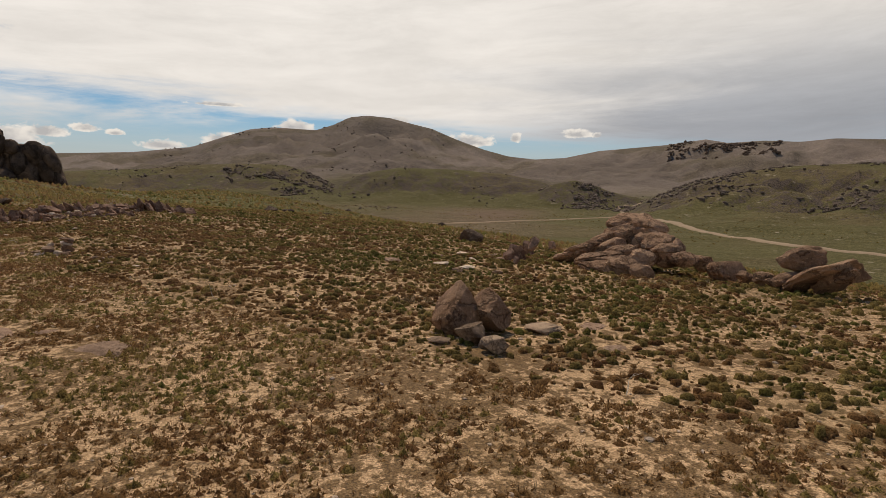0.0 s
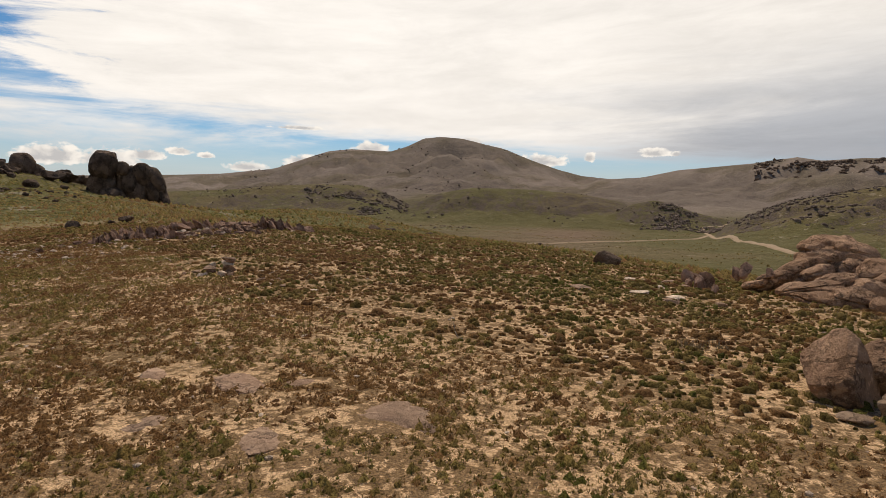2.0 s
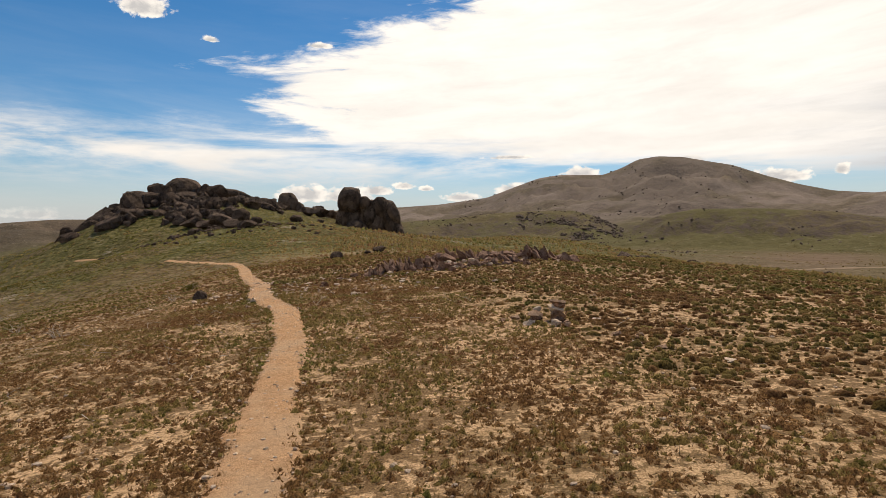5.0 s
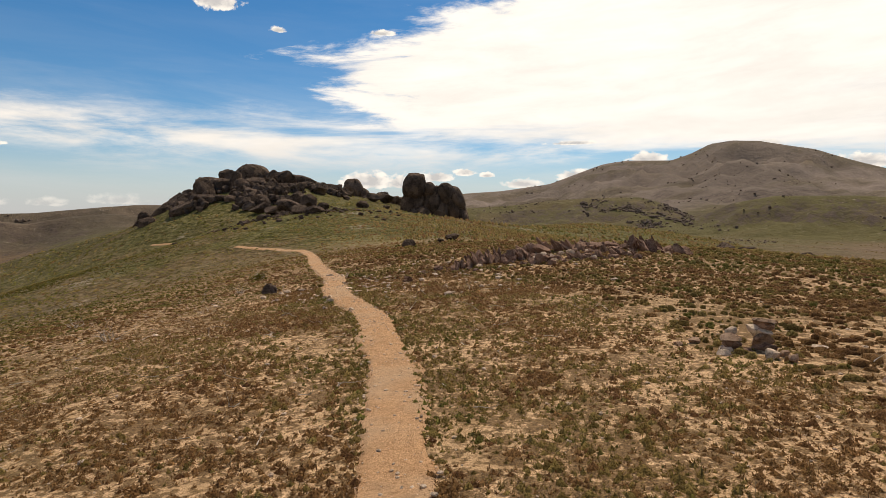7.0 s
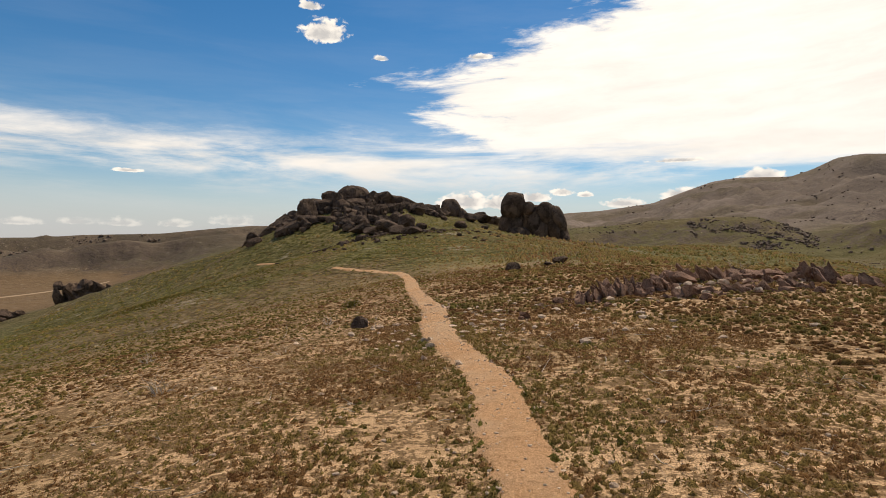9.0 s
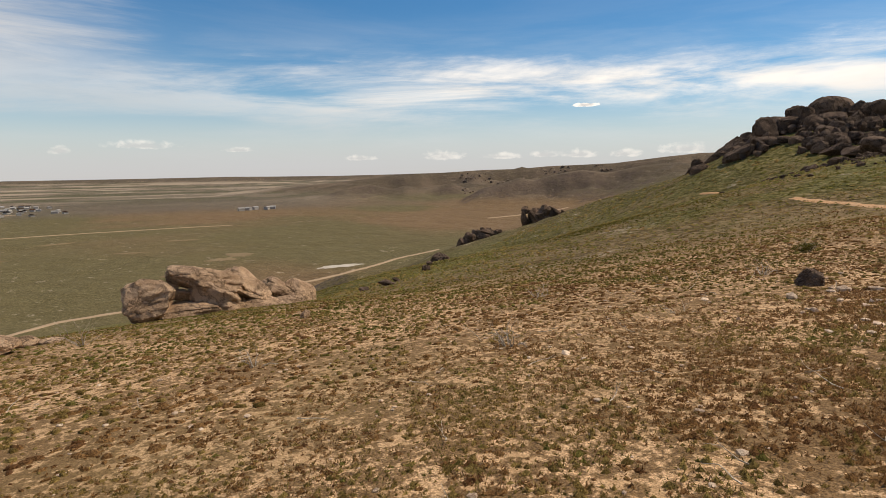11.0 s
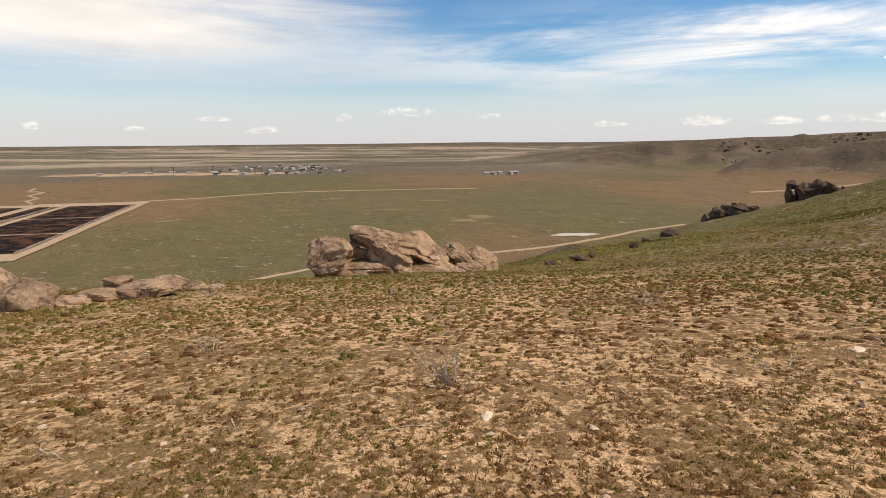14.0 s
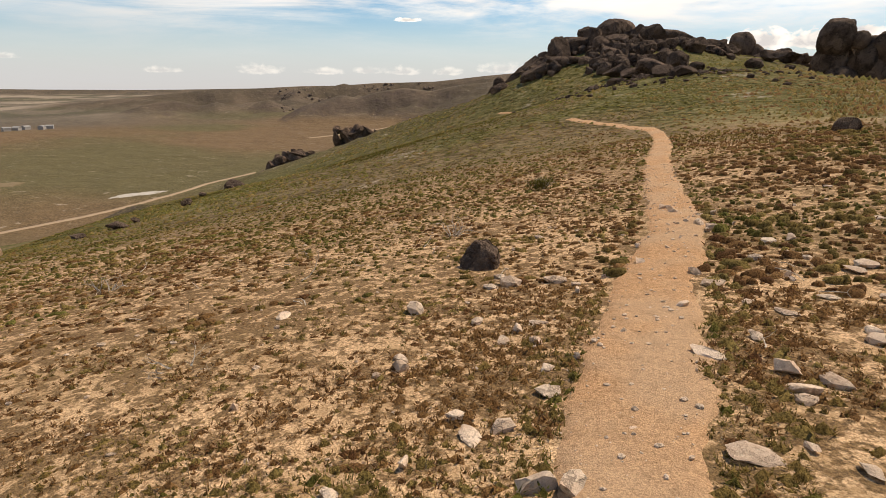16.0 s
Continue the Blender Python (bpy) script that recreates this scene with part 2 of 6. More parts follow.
def path_look(n, pos):
    a, b, c = n.noise(pos, 90, 3, 0.75), n.noise(pos, 7, 5, 0.6), n.noise(pos, 1.2, 3, 0.5)
    col = n.mix(n.ramp(a, 0.3, 0.7), (0.36, 0.185, 0.088), (0.76, 0.465, 0.245))
    col = n.mix(n.ramp(b, 0.45, 0.7, 0, 0.5), col, (0.36, 0.215, 0.11))
    col = n.mix(n.ramp(n.noise(pos, 30, 4, 0.75), 0.5, 0.64, 0, 0.7), col, (0.28, 0.15, 0.066))
    col = n.mix(n.ramp(c, 0.4, 0.65, 0, 0.35), col, (0.52, 0.39, 0.26))
    return col, 0.95, (n.math("ADD", a, n.math("MULTIPLY", b, 1.6)), 0.7, 0.02)


def road_look(n, pos):
    a = n.noise(pos, 0.25, 5, 0.7)
    return n.mix(a, (0.30, 0.21, 0.13), (0.46, 0.34, 0.23)), 0.95, None


def stone_look(dark, light, lichen, scale):
    def build(n, pos):
        coords = n.tree.nodes.new("ShaderNodeTexCoord").outputs["Object"]
        r = chance(n)
        shift = n.tree.nodes.new("ShaderNodeVectorMath")
        shift.operation = "ADD"
        n.put(shift.inputs[0], coords)
        n.put(shift.inputs[1], n.vec(n.math("MULTIPLY", r, 40.0), n.math("MULTIPLY", r, 71.0), r))
        v = shift.outputs[0]
        big, mid, fine = n.noise(v, 1.1 * scale, 6, 0.62), n.noise(v, 7 * scale, 6, 0.7), n.noise(v, 55 * scale, 3, 0.75)
        stretch = n.tree.nodes.new("ShaderNodeVectorMath")
        stretch.operation = "MULTIPLY"
        n.put(stretch.inputs[0], v)
        stretch.inputs[1].default_value = (2.5, 2.5, 0.35)
        streaks = n.noise(stretch.outputs[0], 1.6 * scale, 5, 0.6)
        col = n.mix(n.ramp(big, 0.3, 0.7), dark, light)
        col = n.mix(n.ramp(streaks, 0.52, 0.72, 0, 0.35), col, tuple(c * 0.45 for c in dark))
        col = n.mix(n.ramp(mid, 0.55, 0.75, 0, 0.55), col, lichen)
        col = n.mix(n.ramp(fine, 0.42, 0.72, 0, 0.4), col, tuple(c * 0.4 for c in dark))
        col = n.mix(n.ramp(n.noise(v, 16 * scale, 4, 0.7), 0.55, 0.7, 0, 0.5), col, tuple(min(1, c * 1.3) for c in light))
        shade_ = n.tree.nodes.new("ShaderNodeHueSaturation")
        n.put(shade_.inputs["Color"], col)
        n.put(shade_.inputs["Value"], n.ramp(r, 0, 1, 0.85, 1.15))
        bent = n.tree.nodes.new("ShaderNodeVectorMath")
        bent.operation = "ADD"
        n.put(bent.inputs[0], v)
        n.put(bent.inputs[1], n.vec(n.math("MULTIPLY", mid, 0.8 / scale), n.math("MULTIPLY", big, 2.2 / scale), n.math("MULTIPLY", n.noise(v, 2.6 * scale, 4, 0.6), 1.3 / scale)))
        crack = n.ramp(n.voronoi(bent.outputs[0], 0.9 * scale, "DISTANCE_TO_EDGE"), 0.0, 0.045)
        split = n.ramp(n.voronoi(bent.outputs[0], 2.7 * scale, "DISTANCE_TO_EDGE"), 0.0, 0.05)
        lines = n.math("MULTIPLY", n.ramp(crack, 0.0, 1.0, 0.5, 1.0), n.ramp(split, 0.0, 1.0, 0.8, 1.0))
        n.put(shade_.inputs["Color"], n.mix(lines, tuple(c * 0.2 for c in dark), col))
        crack = n.math("ADD", n.math("MULTIPLY", crack, 1.6), n.math("MULTIPLY", split, 0.7))
        return shade_.outputs[0], 0.9, (n.math("ADD", n.math("ADD", n.math("MULTIPLY", mid, 1.0), n.math("MULTIPLY", fine, 0.35)), n.math("MULTIPLY", crack, 0.25)), 1.0 if scale < 1 else 0.8, 0.09 / scale if scale < 1 else 0.045 / scale)
    return build


def leaf_look(a, b, c):
    def build(n, pos):
        r = island(n)
        col = n.mix(r, a, b)
        col = n.mix(n.ramp(n.noise(pos, 0.9, 3, 0.5), 0.42, 0.62, 0.0, 0.8), col, c)
        mat_ = n.noise(pos, 120, 3, 0.7)
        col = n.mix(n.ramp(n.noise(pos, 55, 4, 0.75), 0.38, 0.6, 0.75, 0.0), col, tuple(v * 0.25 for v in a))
        return col, 0.85, (n.math("ADD", mat_, n.noise(pos, 30, 3, 0.6)), 0.8, 0.015)
    return build


MAT_GROUND = material("dry_turf_and_soil", ground_look)
MAT_PATH = material("trodden_grit", path_look)
MAT_ROAD = material("pale_dirt", road_look)
MAT_GRANITE = material("weathered_granite", stone_look((0.32, 0.185, 0.11), (0.64, 0.40, 0.25), (0.43, 0.28, 0.16), 0.9))
MAT_CRAG = material("dark_granite", stone_look((0.085, 0.057, 0.041), (0.23, 0.16, 0.115), (0.15, 0.112, 0.075), 0.4))
MAT_HILL = material("greyed_hill_rock", stone_look((0.135, 0.098, 0.075), (0.32, 0.24, 0.185), (0.22, 0.17, 0.125), 0.4))
MAT_GOLD = material("golden_granite", stone_look((0.36, 0.235, 0.142), (0.65, 0.45, 0.295), (0.46, 0.285, 0.15), 0.7))
MAT_PALE = material("pale_stone", stone_look((0.60, 0.42, 0.29), (0.88, 0.69, 0.51), (0.66, 0.47, 0.32), 3.0))
MAT_SLATE = material("grey_stone", stone_look((0.23, 0.15, 0.098), (0.48, 0.335, 0.22), (0.33, 0.225, 0.14), 2.0))
MAT_LEDGE = material("ribbed_rock", stone_look((0.17, 0.095, 0.065), (0.40, 0.25, 0.175), (0.29, 0.195, 0.13), 1.6))
MAT_SALT = material("salt_crust", lambda n, pos: (n.mix(n.noise(pos, 0.2, 5, 0.7), (0.3, 0.25, 0.19), (0.66, 0.61, 0.54)), 0.9, None))
MAT_PEN = material("trampled_dark_earth", lambda n, pos: (n.mix(n.ramp(n.noise(pos, 0.1, 4, 0.75), 0.48, 0.55), (0.006, 0.0045, 0.004), (0.075, 0.034, 0.018)), 0.95, None))
MAT_SHED = material("pale_metal_sheet", lambda n, pos: (n.mix(n.noise(pos, 0.6, 4, 0.6), (0.26, 0.24, 0.22), (0.45, 0.43, 0.4)), 0.6, None))
MAT_BEDROCK = material("flush_bedrock", stone_look((0.30, 0.185, 0.12), (0.55, 0.37, 0.245), (0.42, 0.275, 0.17), 1.5))
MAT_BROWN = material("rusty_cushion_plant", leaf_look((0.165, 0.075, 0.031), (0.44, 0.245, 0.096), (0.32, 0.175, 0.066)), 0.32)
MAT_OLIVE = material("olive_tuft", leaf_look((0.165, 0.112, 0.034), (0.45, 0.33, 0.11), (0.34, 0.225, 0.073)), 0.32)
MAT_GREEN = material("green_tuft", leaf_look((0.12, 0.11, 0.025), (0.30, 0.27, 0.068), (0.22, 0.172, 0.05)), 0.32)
MAT_STRAW = material("dry_straw", leaf_look((0.36, 0.27, 0.15), (0.50, 0.40, 0.25), (0.40, 0.28, 0.17)))
MAT_TWIG = material("bleached_twig", leaf_look((0.58, 0.49, 0.38), (0.78, 0.69, 0.56), (0.62, 0.53, 0.42)))

MAT_BARE = material("bare_soil", lambda n, pos: (n.mix(n.noise(pos, 0.3, 6, 0.75), (0.15, 0.108, 0.058), (0.29, 0.215, 0.13)), 0.95, None))


# ---- the lie of the land: one height function, in metres ----
def hash2(ix, iy, seed):
    n = (ix.astype(np.int64) * 374761393 + iy.astype(np.int64) * 668265263 + seed * 1274126177) & 0x7FFFFFFF
    n = ((n ^ (n >> 13)) * 1103515245) & 0x7FFFFFFF
    return ((n ^ (n >> 16)) & 0xFFFF) / 32767.5 - 1.0


def value_noise(x, y, seed=0):
    ix, iy = np.floor(x), np.floor(y)
    fx, fy = x - ix, y - iy
    fx, fy = fx * fx * fx * (fx * (6 * fx - 15) + 10), fy * fy * fy * (fy * (6 * fy - 15) + 10)
    a, b = hash2(ix, iy, seed), hash2(ix + 1, iy, seed)
    c, d = hash2(ix, iy + 1, seed), hash2(ix + 1, iy + 1, seed)
    return (a + (b - a) * fx) * (1 - fy) + (c + (d - c) * fx) * fy


def fbm(x, y, octaves=4, seed=0, gain=0.5):
    total, amp, norm = 0.0, 1.0, 0.0
    for k in range(octaves):
        total = total + amp * value_noise(x * 2 ** k + 17.3 * k, y * 2 ** k - 9.1 * k, seed + k)
        norm, amp = norm + amp, amp * gain
    return total / norm


def soft(x, w):
    return w * np.logaddexp(0, x / w)


def smooth_max(a, b, w):
    return b + soft(a - b, w)


def step(lo, hi, x):
    t = np.clip((x - lo) / (hi - lo), 0, 1)
    return t * t * (3 - 2 * t)


PLAIN, VALLEY = -60.0, -18.0
CREST_Y = (-120, -60, -20, 0, 15, 30, 42, 70, 84, 102, 118, 130, 146, 180, 260, 420)
CREST_X = (-10, 0, 0, 0, 0, 0, -3, -6, -12, -24, -34, -31, -26, -22, -30, -60)
CREST_Z = (-14, -4, -2, -1.6, -1.5, -1.4, -1.3, -1.2, 0.0, 4.6, 7.8, 7.2, 5.8, 0, -12, -18)
# gentle swells of the hilltop: x, y, height, radius
HUMPS = (
    (-168, 125, -10.54, 22),
    (-130, 128, -8.00, 24),
    (-150, 95, -4.64, 28),
    (-100, 108, -4.79, 26),
    (-40, 112, 2.30, 14),
    (-28, 100, -0.27, 12),
    (-120, 90, -0.36, 22),
    (-4, 5, -0.07, 10),
    (-5, 18, -0.07, 8),
    (8, 12, 0.11, 12),
    (-12, 24, 0.19, 12),
    (-22, 18, -0.00, 14),
    (-34, 18, 0.41, 14),
    (-38, 40, -0.88, 18),
    (-14, 50, -0.34, 16),
    (18, 18, -0.24, 14),
    (20, 46, 0.70, 20),
    (2, 31, -0.10, 10),
    (1.8, 31.3, 0.42, 4.0),
    (6, 142, -5.0, 14),
    (-30, 64, 1.80, 18),
    (-20, 80, 2.20, 18),
    (-2, 118, -5.75, 22),
    (-60, 112, -4.13, 28),
    (-20, 132, 0.60, 16),
    (-48, 100, 2.66, 16),
    (-110, 135, -3.22, 40),
    (-80, 70, -0.53, 30),
)
# far rises: centre of the fan, distance, half depths in front and behind, and (bearing, elevation) of the crest
RISES = (
    ((-1, 2), 900, 190, 260, ((-12, 0.6), (-4, 0.9), (2.4, 1.4), (6.9, 1.7), (10.3, 2.15), (14.3, 2.4), (18.5, 2.4), (20.6, 1.8), (23, 0.7), (26, -1.2), (30, -2))),
    ((-1, 2), 780, 130, 240, ((17, -2), (20, -1.0), (22.8, 0.3), (26.1, 1.8), (29.4, 2.4), (35, 2.3), (40, 1.9), (43.2, 1.3), (45, 0.6), (48, -0.6), (52, -2))),
    ((-1, 2), 690, 60, 110, ((40, -2), (42.7, 0.1), (44.5, 1.0), (46.6, 1.46), (48.3, 1.0), (50, 0.35), (53, -0.3), (55, -2))),
    ((-1, 2), 600, 170, 260, ((51.3, -2), (53, -0.4), (54.8, 0.4), (57.5, 1.5), (60.5, 2.1), (63.4, 2.6), (66, 2.8), (75, 3.0), (90, 3.0), (110, 1.5), (140, -2))),
    ((-1, 2), 2600, 900, 900, ((-30, 0.9), (-20, 1.6), (1.2, 2.75), (5.6, 3.05), (10.3, 3.7), (13, 4.7), (15.3, 5.5), (17.4, 5.78), (21.3, 5.68), (22.9, 6.2), (24.5, 7.0), (26.3, 7.2), (28.3, 7.05), (32.5, 6.1), (35, 5.1), (37.5, 4.25), (40, 3.6), (43, 3.3), (46, 2.5), (55, 1))),
    ((-1, 2), 2200, 650, 800, ((36, 0.5), (39, 2.4), (41.6, 3.3), (45.4, 3.5), (48.5, 4.15), (52, 4.45), (54.5, 4.65), (57.8, 5.1), (59.6, 4.75), (62.4, 4.88), (65.1, 4.7), (67.5, 4.9), (70.7, 4.7), (85, 4.5), (110, 2), (140, 0))),
    ((-5, 18), 1700, 240, 900, ((-78, -2.4), (-68, -1.6), (-62, -0.95), (-58, -0.5), (-56, -0.24), (-52, -0.15), (-48, 0.08), (-44.9, 0.14), (-44.2, 0.36), (-43.6, 0.22), (-41.5, 0.39), (-38, 0.5), (-35.5, 0.59), (-30.8, 1.14), (-28, 1.4), (-20, 1.5), (-8, 1.0), (4, 0))),
    ((-5, 18), 1350, 100, 150, ((-64, -2.4), (-62, -1.75), (-60.5, -1.35), (-59, -1.2), (-57, -1.7), (-55.5, -1.35), (-53.5, -1.8), (-51, -1.2), (-49, -1.9), (-47, -2.4))),
    ((-5, 18), 1150, 120, 170, ((-50, -2.8), (-48, -1.7), (-46, -1.2), (-44.5, -0.7), (-43, -0.95), (-41, -0.4), (-38.5, 0.0), (-36, -0.3), (-33, 0.35), (-30, 0.6), (-26, 0.3), (-20, -1))),
    ((-5, 18), 3400, 150, 200, ((-99, -1.3), (-98.3, -0.85), (-96.6, -0.5), (-95.4, -0.55), (-94.2, -0.9), (-93.4, -1.3))),
    ((-5, 18), 4400, 500, 900, ((-150, -0.6), (-125, -0.5), (-100, -0.5), (-79, -0.39), (-72, -0.3), (-69, -0.33), (-62, -0.33), (-55, -0.22), (-40, 0.1), (-20, 0.5))),
)


def near_hill(x, y):
    x0, z0 = np.interp(y, CREST_Y, CREST_X), np.interp(y, CREST_Y, CREST_Z)
    left, right = np.maximum(0, x0 - x), np.maximum(0, x - x0)
    z = z0 - 0.19 * soft(left - 5.5, 3) - 0.22 * soft(left - 37 - np.maximum(0, y - 20) * 0.62, 4)
    z = z - 0.1 * soft(right - 10, 4) - 0.09 * soft(right - 38, 8)
    for hx, hy, h, r in HUMPS:
        z = z + h * np.exp(-((x - hx) ** 2 + (y - hy) ** 2) / (r * r))
    return z


def height(x, y, fine=True):
    x, y = np.asarray(x, float), np.asarray(y, float)
    reach = np.hypot(x + 4, y - 12)
    far = step(60, 300, reach)
    low = PLAIN + (VALLEY - PLAIN) * step(-260, -60, x + 0.55 * (y - 100) * (y > 100))
    low = np.where(x < -60, low, low) + 1.2 * fbm(x / 180, y / 180, 3, 5) * far
    z = smooth_max(near_hill(x, y), low, 3.0)
    for (cx, cy), dist, front, back, crest in RISES:
        bearing, r = np.degrees(np.arctan2(x - cx, y - cy)), np.hypot(x - cx, y - cy)
        top = np.tan(np.radians(np.interp(bearing, [c[0] for c in crest], [c[1] for c in crest]))) * dist
        off = (r - dist) / np.where(r < dist, front, back)
        rise = np.maximum(0, top - low) * np.where((bearing > crest[0][0]) & (bearing < crest[-1][0]), 1, 0)
        shape = np.exp(-np.abs(off) ** 1.7)
        spur = np.abs(fbm(x / (dist * 0.11) + 3, y / (dist * 0.11), 6, 11, 0.6))
        shape = shape * (1 - (2.0 if dist == 1700 else 1.5 if dist in (1150, 1350) else 0.5 if dist > 1000 else 0.95) * spur * step(0.06, 0.55, np.abs(off)))
        if dist > 1000:
            shape = shape * (1 - 0.22 * np.abs(fbm(x / (dist * 0.035), y / (dist * 0.035), 3, 19)) * step(0.05, 0.4, np.abs(off)))
        shape = shape + 0.05 * fbm(x / (dist * 0.05), y / (dist * 0.05), 3, 13) * step(0.1, 0.5, np.abs(off)) * step(2.2, 1.0, np.abs(off))
        z = np.maximum(z, low + rise * np.maximum(shape, 0))
    if fine:
        z = z + 0.05 * fbm(x / 2.6, y / 2.6, 2, 21) * step(400, 60, reach) + 0.25 * fbm(x / 14, y / 14, 2, 31) * step(12, 45, reach) * step(900, 200, reach)
    return z


# ---- the ground: one sheet to the horizon, finest where the walk goes ----
HUB = (-4.0, 12.0)
bearings = np.concatenate([np.arange(-128, 84, 0.42), np.arange(84, 232, 2.0)])
rings = np.concatenate([np.arange(0.0, 20.0, 0.25), np.geomspace(20.0, 150, 64), np.geomspace(153, 2900, 190), np.geomspace(2960, 4990, 16)])


def smooth_sheet(name, xyz, rows, cols, wrap):
    """A mesh over a rows x cols lattice of points, joined round where wrap is set."""
    mesh = bpy.data.meshes.new(name)
    mesh.vertices.add(rows * cols)
    mesh.vertices.foreach_set("co", np.ascontiguousarray(xyz, dtype=np.float32).ravel())
    i, j = np.meshgrid(np.arange(rows - 1), np.arange(cols if wrap else cols - 1), indexing="ij")
    k = (j + 1) % cols
    quads = np.stack([i * cols + j, (i + 1) * cols + j, (i + 1) * cols + k, i * cols + k], -1).reshape(-1, 4)
    mesh.loops.add(quads.size)
    mesh.loops.foreach_set("vertex_index", quads.astype(np.int32).ravel())
    mesh.polygons.add(len(quads))
    mesh.polygons.foreach_set("loop_start", np.arange(0, quads.size, 4, dtype=np.int32))
    mesh.polygons.foreach_set("use_smooth", np.ones(len(quads), bool))
    mesh.update(calc_edges=True)
    return mesh


def mixed(a, b, f):
    return a + (b - a) * np.asarray(f)[..., None]


def land_cover(x, y, z):
    """Base tint of the land: dry turf, green slopes, brown flats, bare mountain, fields."""
    reach, bearing = np.hypot(x + 4, y - 12), np.degrees(np.arctan2(x + 4, y - 12))
    n1, n2, n3 = fbm(x / 9, y / 9, 4, 41), fbm(x / 70, y / 70, 4, 43), fbm(x / 420, y / 420, 4, 47)
    turf, grass = np.array([0.19, 0.13, 0.058]), np.array([0.122, 0.12, 0.024])
    col = mixed(np.broadcast_to(turf, x.shape + (3,)), grass, step(-0.05, 0.35, n1 * 0.6 + step(22, 56, reach) * 0.42 + step(0, 4, z) * 0.5 - 0.1))
    # valley to the east and its hills
    hills = mixed(np.broadcast_to(np.array([0.084, 0.083, 0.016]), x.shape + (3,)), np.array([0.118, 0.092, 0.032]), step(-0.1, 0.35, n2))
    hills = mixed(hills, np.array([0.19, 0.118, 0.078]), step(-13, -16.5, z) * step(150, 420, reach) * step(48, 40, bearing) * (x > -60))
    col = mixed(col, hills, step(70, 150, reach + 8 * n1))
    hills = mixed(hills, np.array([0.098, 0.095, 0.016]), step(-8, 14, z) * step(0.25, -0.15, n2) * 0.8)
    bare = mixed(np.broadcast_to(np.array([0.195, 0.155, 0.138]), x.shape + (3,)), np.array([0.30, 0.238, 0.205]), step(-0.2, 0.4, n3))
    bare = mixed(bare, np.array([0.115, 0.092, 0.062]), step(-0.02, 0.3, fbm(x / 170, y / 110, 5, 167)) * 0.75)
    col = mixed(col, bare, step(950, 1500, reach + 250 * n3) * (bearing > -40))
    # plain to the west
    flat = mixed(np.broadcast_to(np.array([0.11, 0.10, 0.038]), x.shape + (3,)), np.array([0.19, 0.115, 0.058]), step(-0.2, 0.3, fbm(x / 260, y / 260, 3, 53) + step(380, 700, reach) * 0.4 - 0.12))
    col = mixed(col, flat, step(-30, -45, z) * (x < -60))
    field = fbm(x / 150, y / 420, 4, 59, 0.65)
    tan = mixed(np.broadcast_to(np.array([0.19, 0.16, 0.125]), x.shape + (3,)), np.array([0.46, 0.37, 0.28]), step(0.12, 0.2, field))
    tan = mixed(tan, np.array([0.06, 0.075, 0.04]), step(-0.1, -0.22, field + 0.25 * fbm(x / 60, y / 90, 3, 61)))
    col = mixed(col, tan, step(1000, 1500, reach) * step(-46, -66, bearing + 8 * n3))
    col = mixed(col, np.array([0.10, 0.092, 0.08]), step(900, 1100, reach) * step(1700, 1250, reach) * step(-46, -66, bearing + 8 * n3) * 0.8)
    ridge = mixed(np.broadcast_to(np.array([0.072, 0.06, 0.048]), x.shape + (3,)), np.array([0.14, 0.105, 0.08]), step(-0.1, 0.3, n2))
    col = mixed(col, ridge, step(-56, -44, z) * step(850, 1100, reach) * (bearing < -20))
    return col


A_, R_ = np.meshgrid(np.radians(bearings), rings)
GX, GY = HUB[0] + R_ * np.sin(A_), HUB[1] + R_ * np.cos(A_)
GZ = height(GX, GY)
# middle line of the footpath
PATH_Y = (-12, 0, 6, 10, 13.5, 16.4, 20, 22.4, 23.2, 24.5, 26.5, 28.5, 31.5, 36.7, 42.5, 47, 50.1, 53.7, 57)
PATH_X = (-2.6, -3.0, -3.38, -3.7, -4.07, -4.35, -5.02, -5.9, -6.2, -6.52, -6.93, -7.28, -8.2, -9.7, -11.1, -12.35, -13.6, -16.9, -20.8)


def off_path(x, y):
    """Distance across the footpath's middle line, and its half width there."""
    slope = np.gradient(np.array(PATH_X), np.array(PATH_Y))
    s = np.interp(y, PATH_Y, slope)
    return np.abs(x - np.interp(y, PATH_Y, PATH_X)) / np.sqrt(1 + s * s), 0.27 + 0.04 * value_noise(y * 0.9, y * 0 + 3.0, 71) + 0.1 * step(18, 26, y)


ground_mesh = smooth_sheet("ground", np.stack([GX, GY, GZ], -1), len(rings), len(bearings), True)
tint = ground_mesh.attributes.new("cover", "FLOAT_COLOR", "POINT")
rgb = land_cover(GX, GY, GZ)
tint.data.foreach_set("color", np.concatenate([rgb, np.ones(rgb.shape[:2] + (1,))], -1).astype(np.float32).ravel())
run_ = np.gradient(R_, axis=0)
steep = np.hypot(np.gradient(GZ, axis=0) / np.maximum(run_, 0.1), np.gradient(GZ, axis=1) / np.maximum(R_ * np.gradient(A_, axis=1), 0.1))
rock_attr = ground_mesh.attributes.new("rocky", "FLOAT", "POINT")
bare_ = step(0.2, 0.48, steep + 0.28 * fbm(GX / 60, GY / 60, 4, 163)) * step(120, 260, R_) * step(2400, 900, R_)
rock_attr.data.foreach_set("value", bare_.astype(np.float32).ravel())
turf_attr = ground_mesh.attributes.new("turf", "FLOAT", "POINT")
turf_attr.data.foreach_set("value", (step(46, 22, np.hypot(GX + 4, GY - 12) + 10 * step(-12, -30, GX)) * step(4, 0, GZ)).astype(np.float32).ravel())
ground_mesh.materials.append(MAT_GROUND)
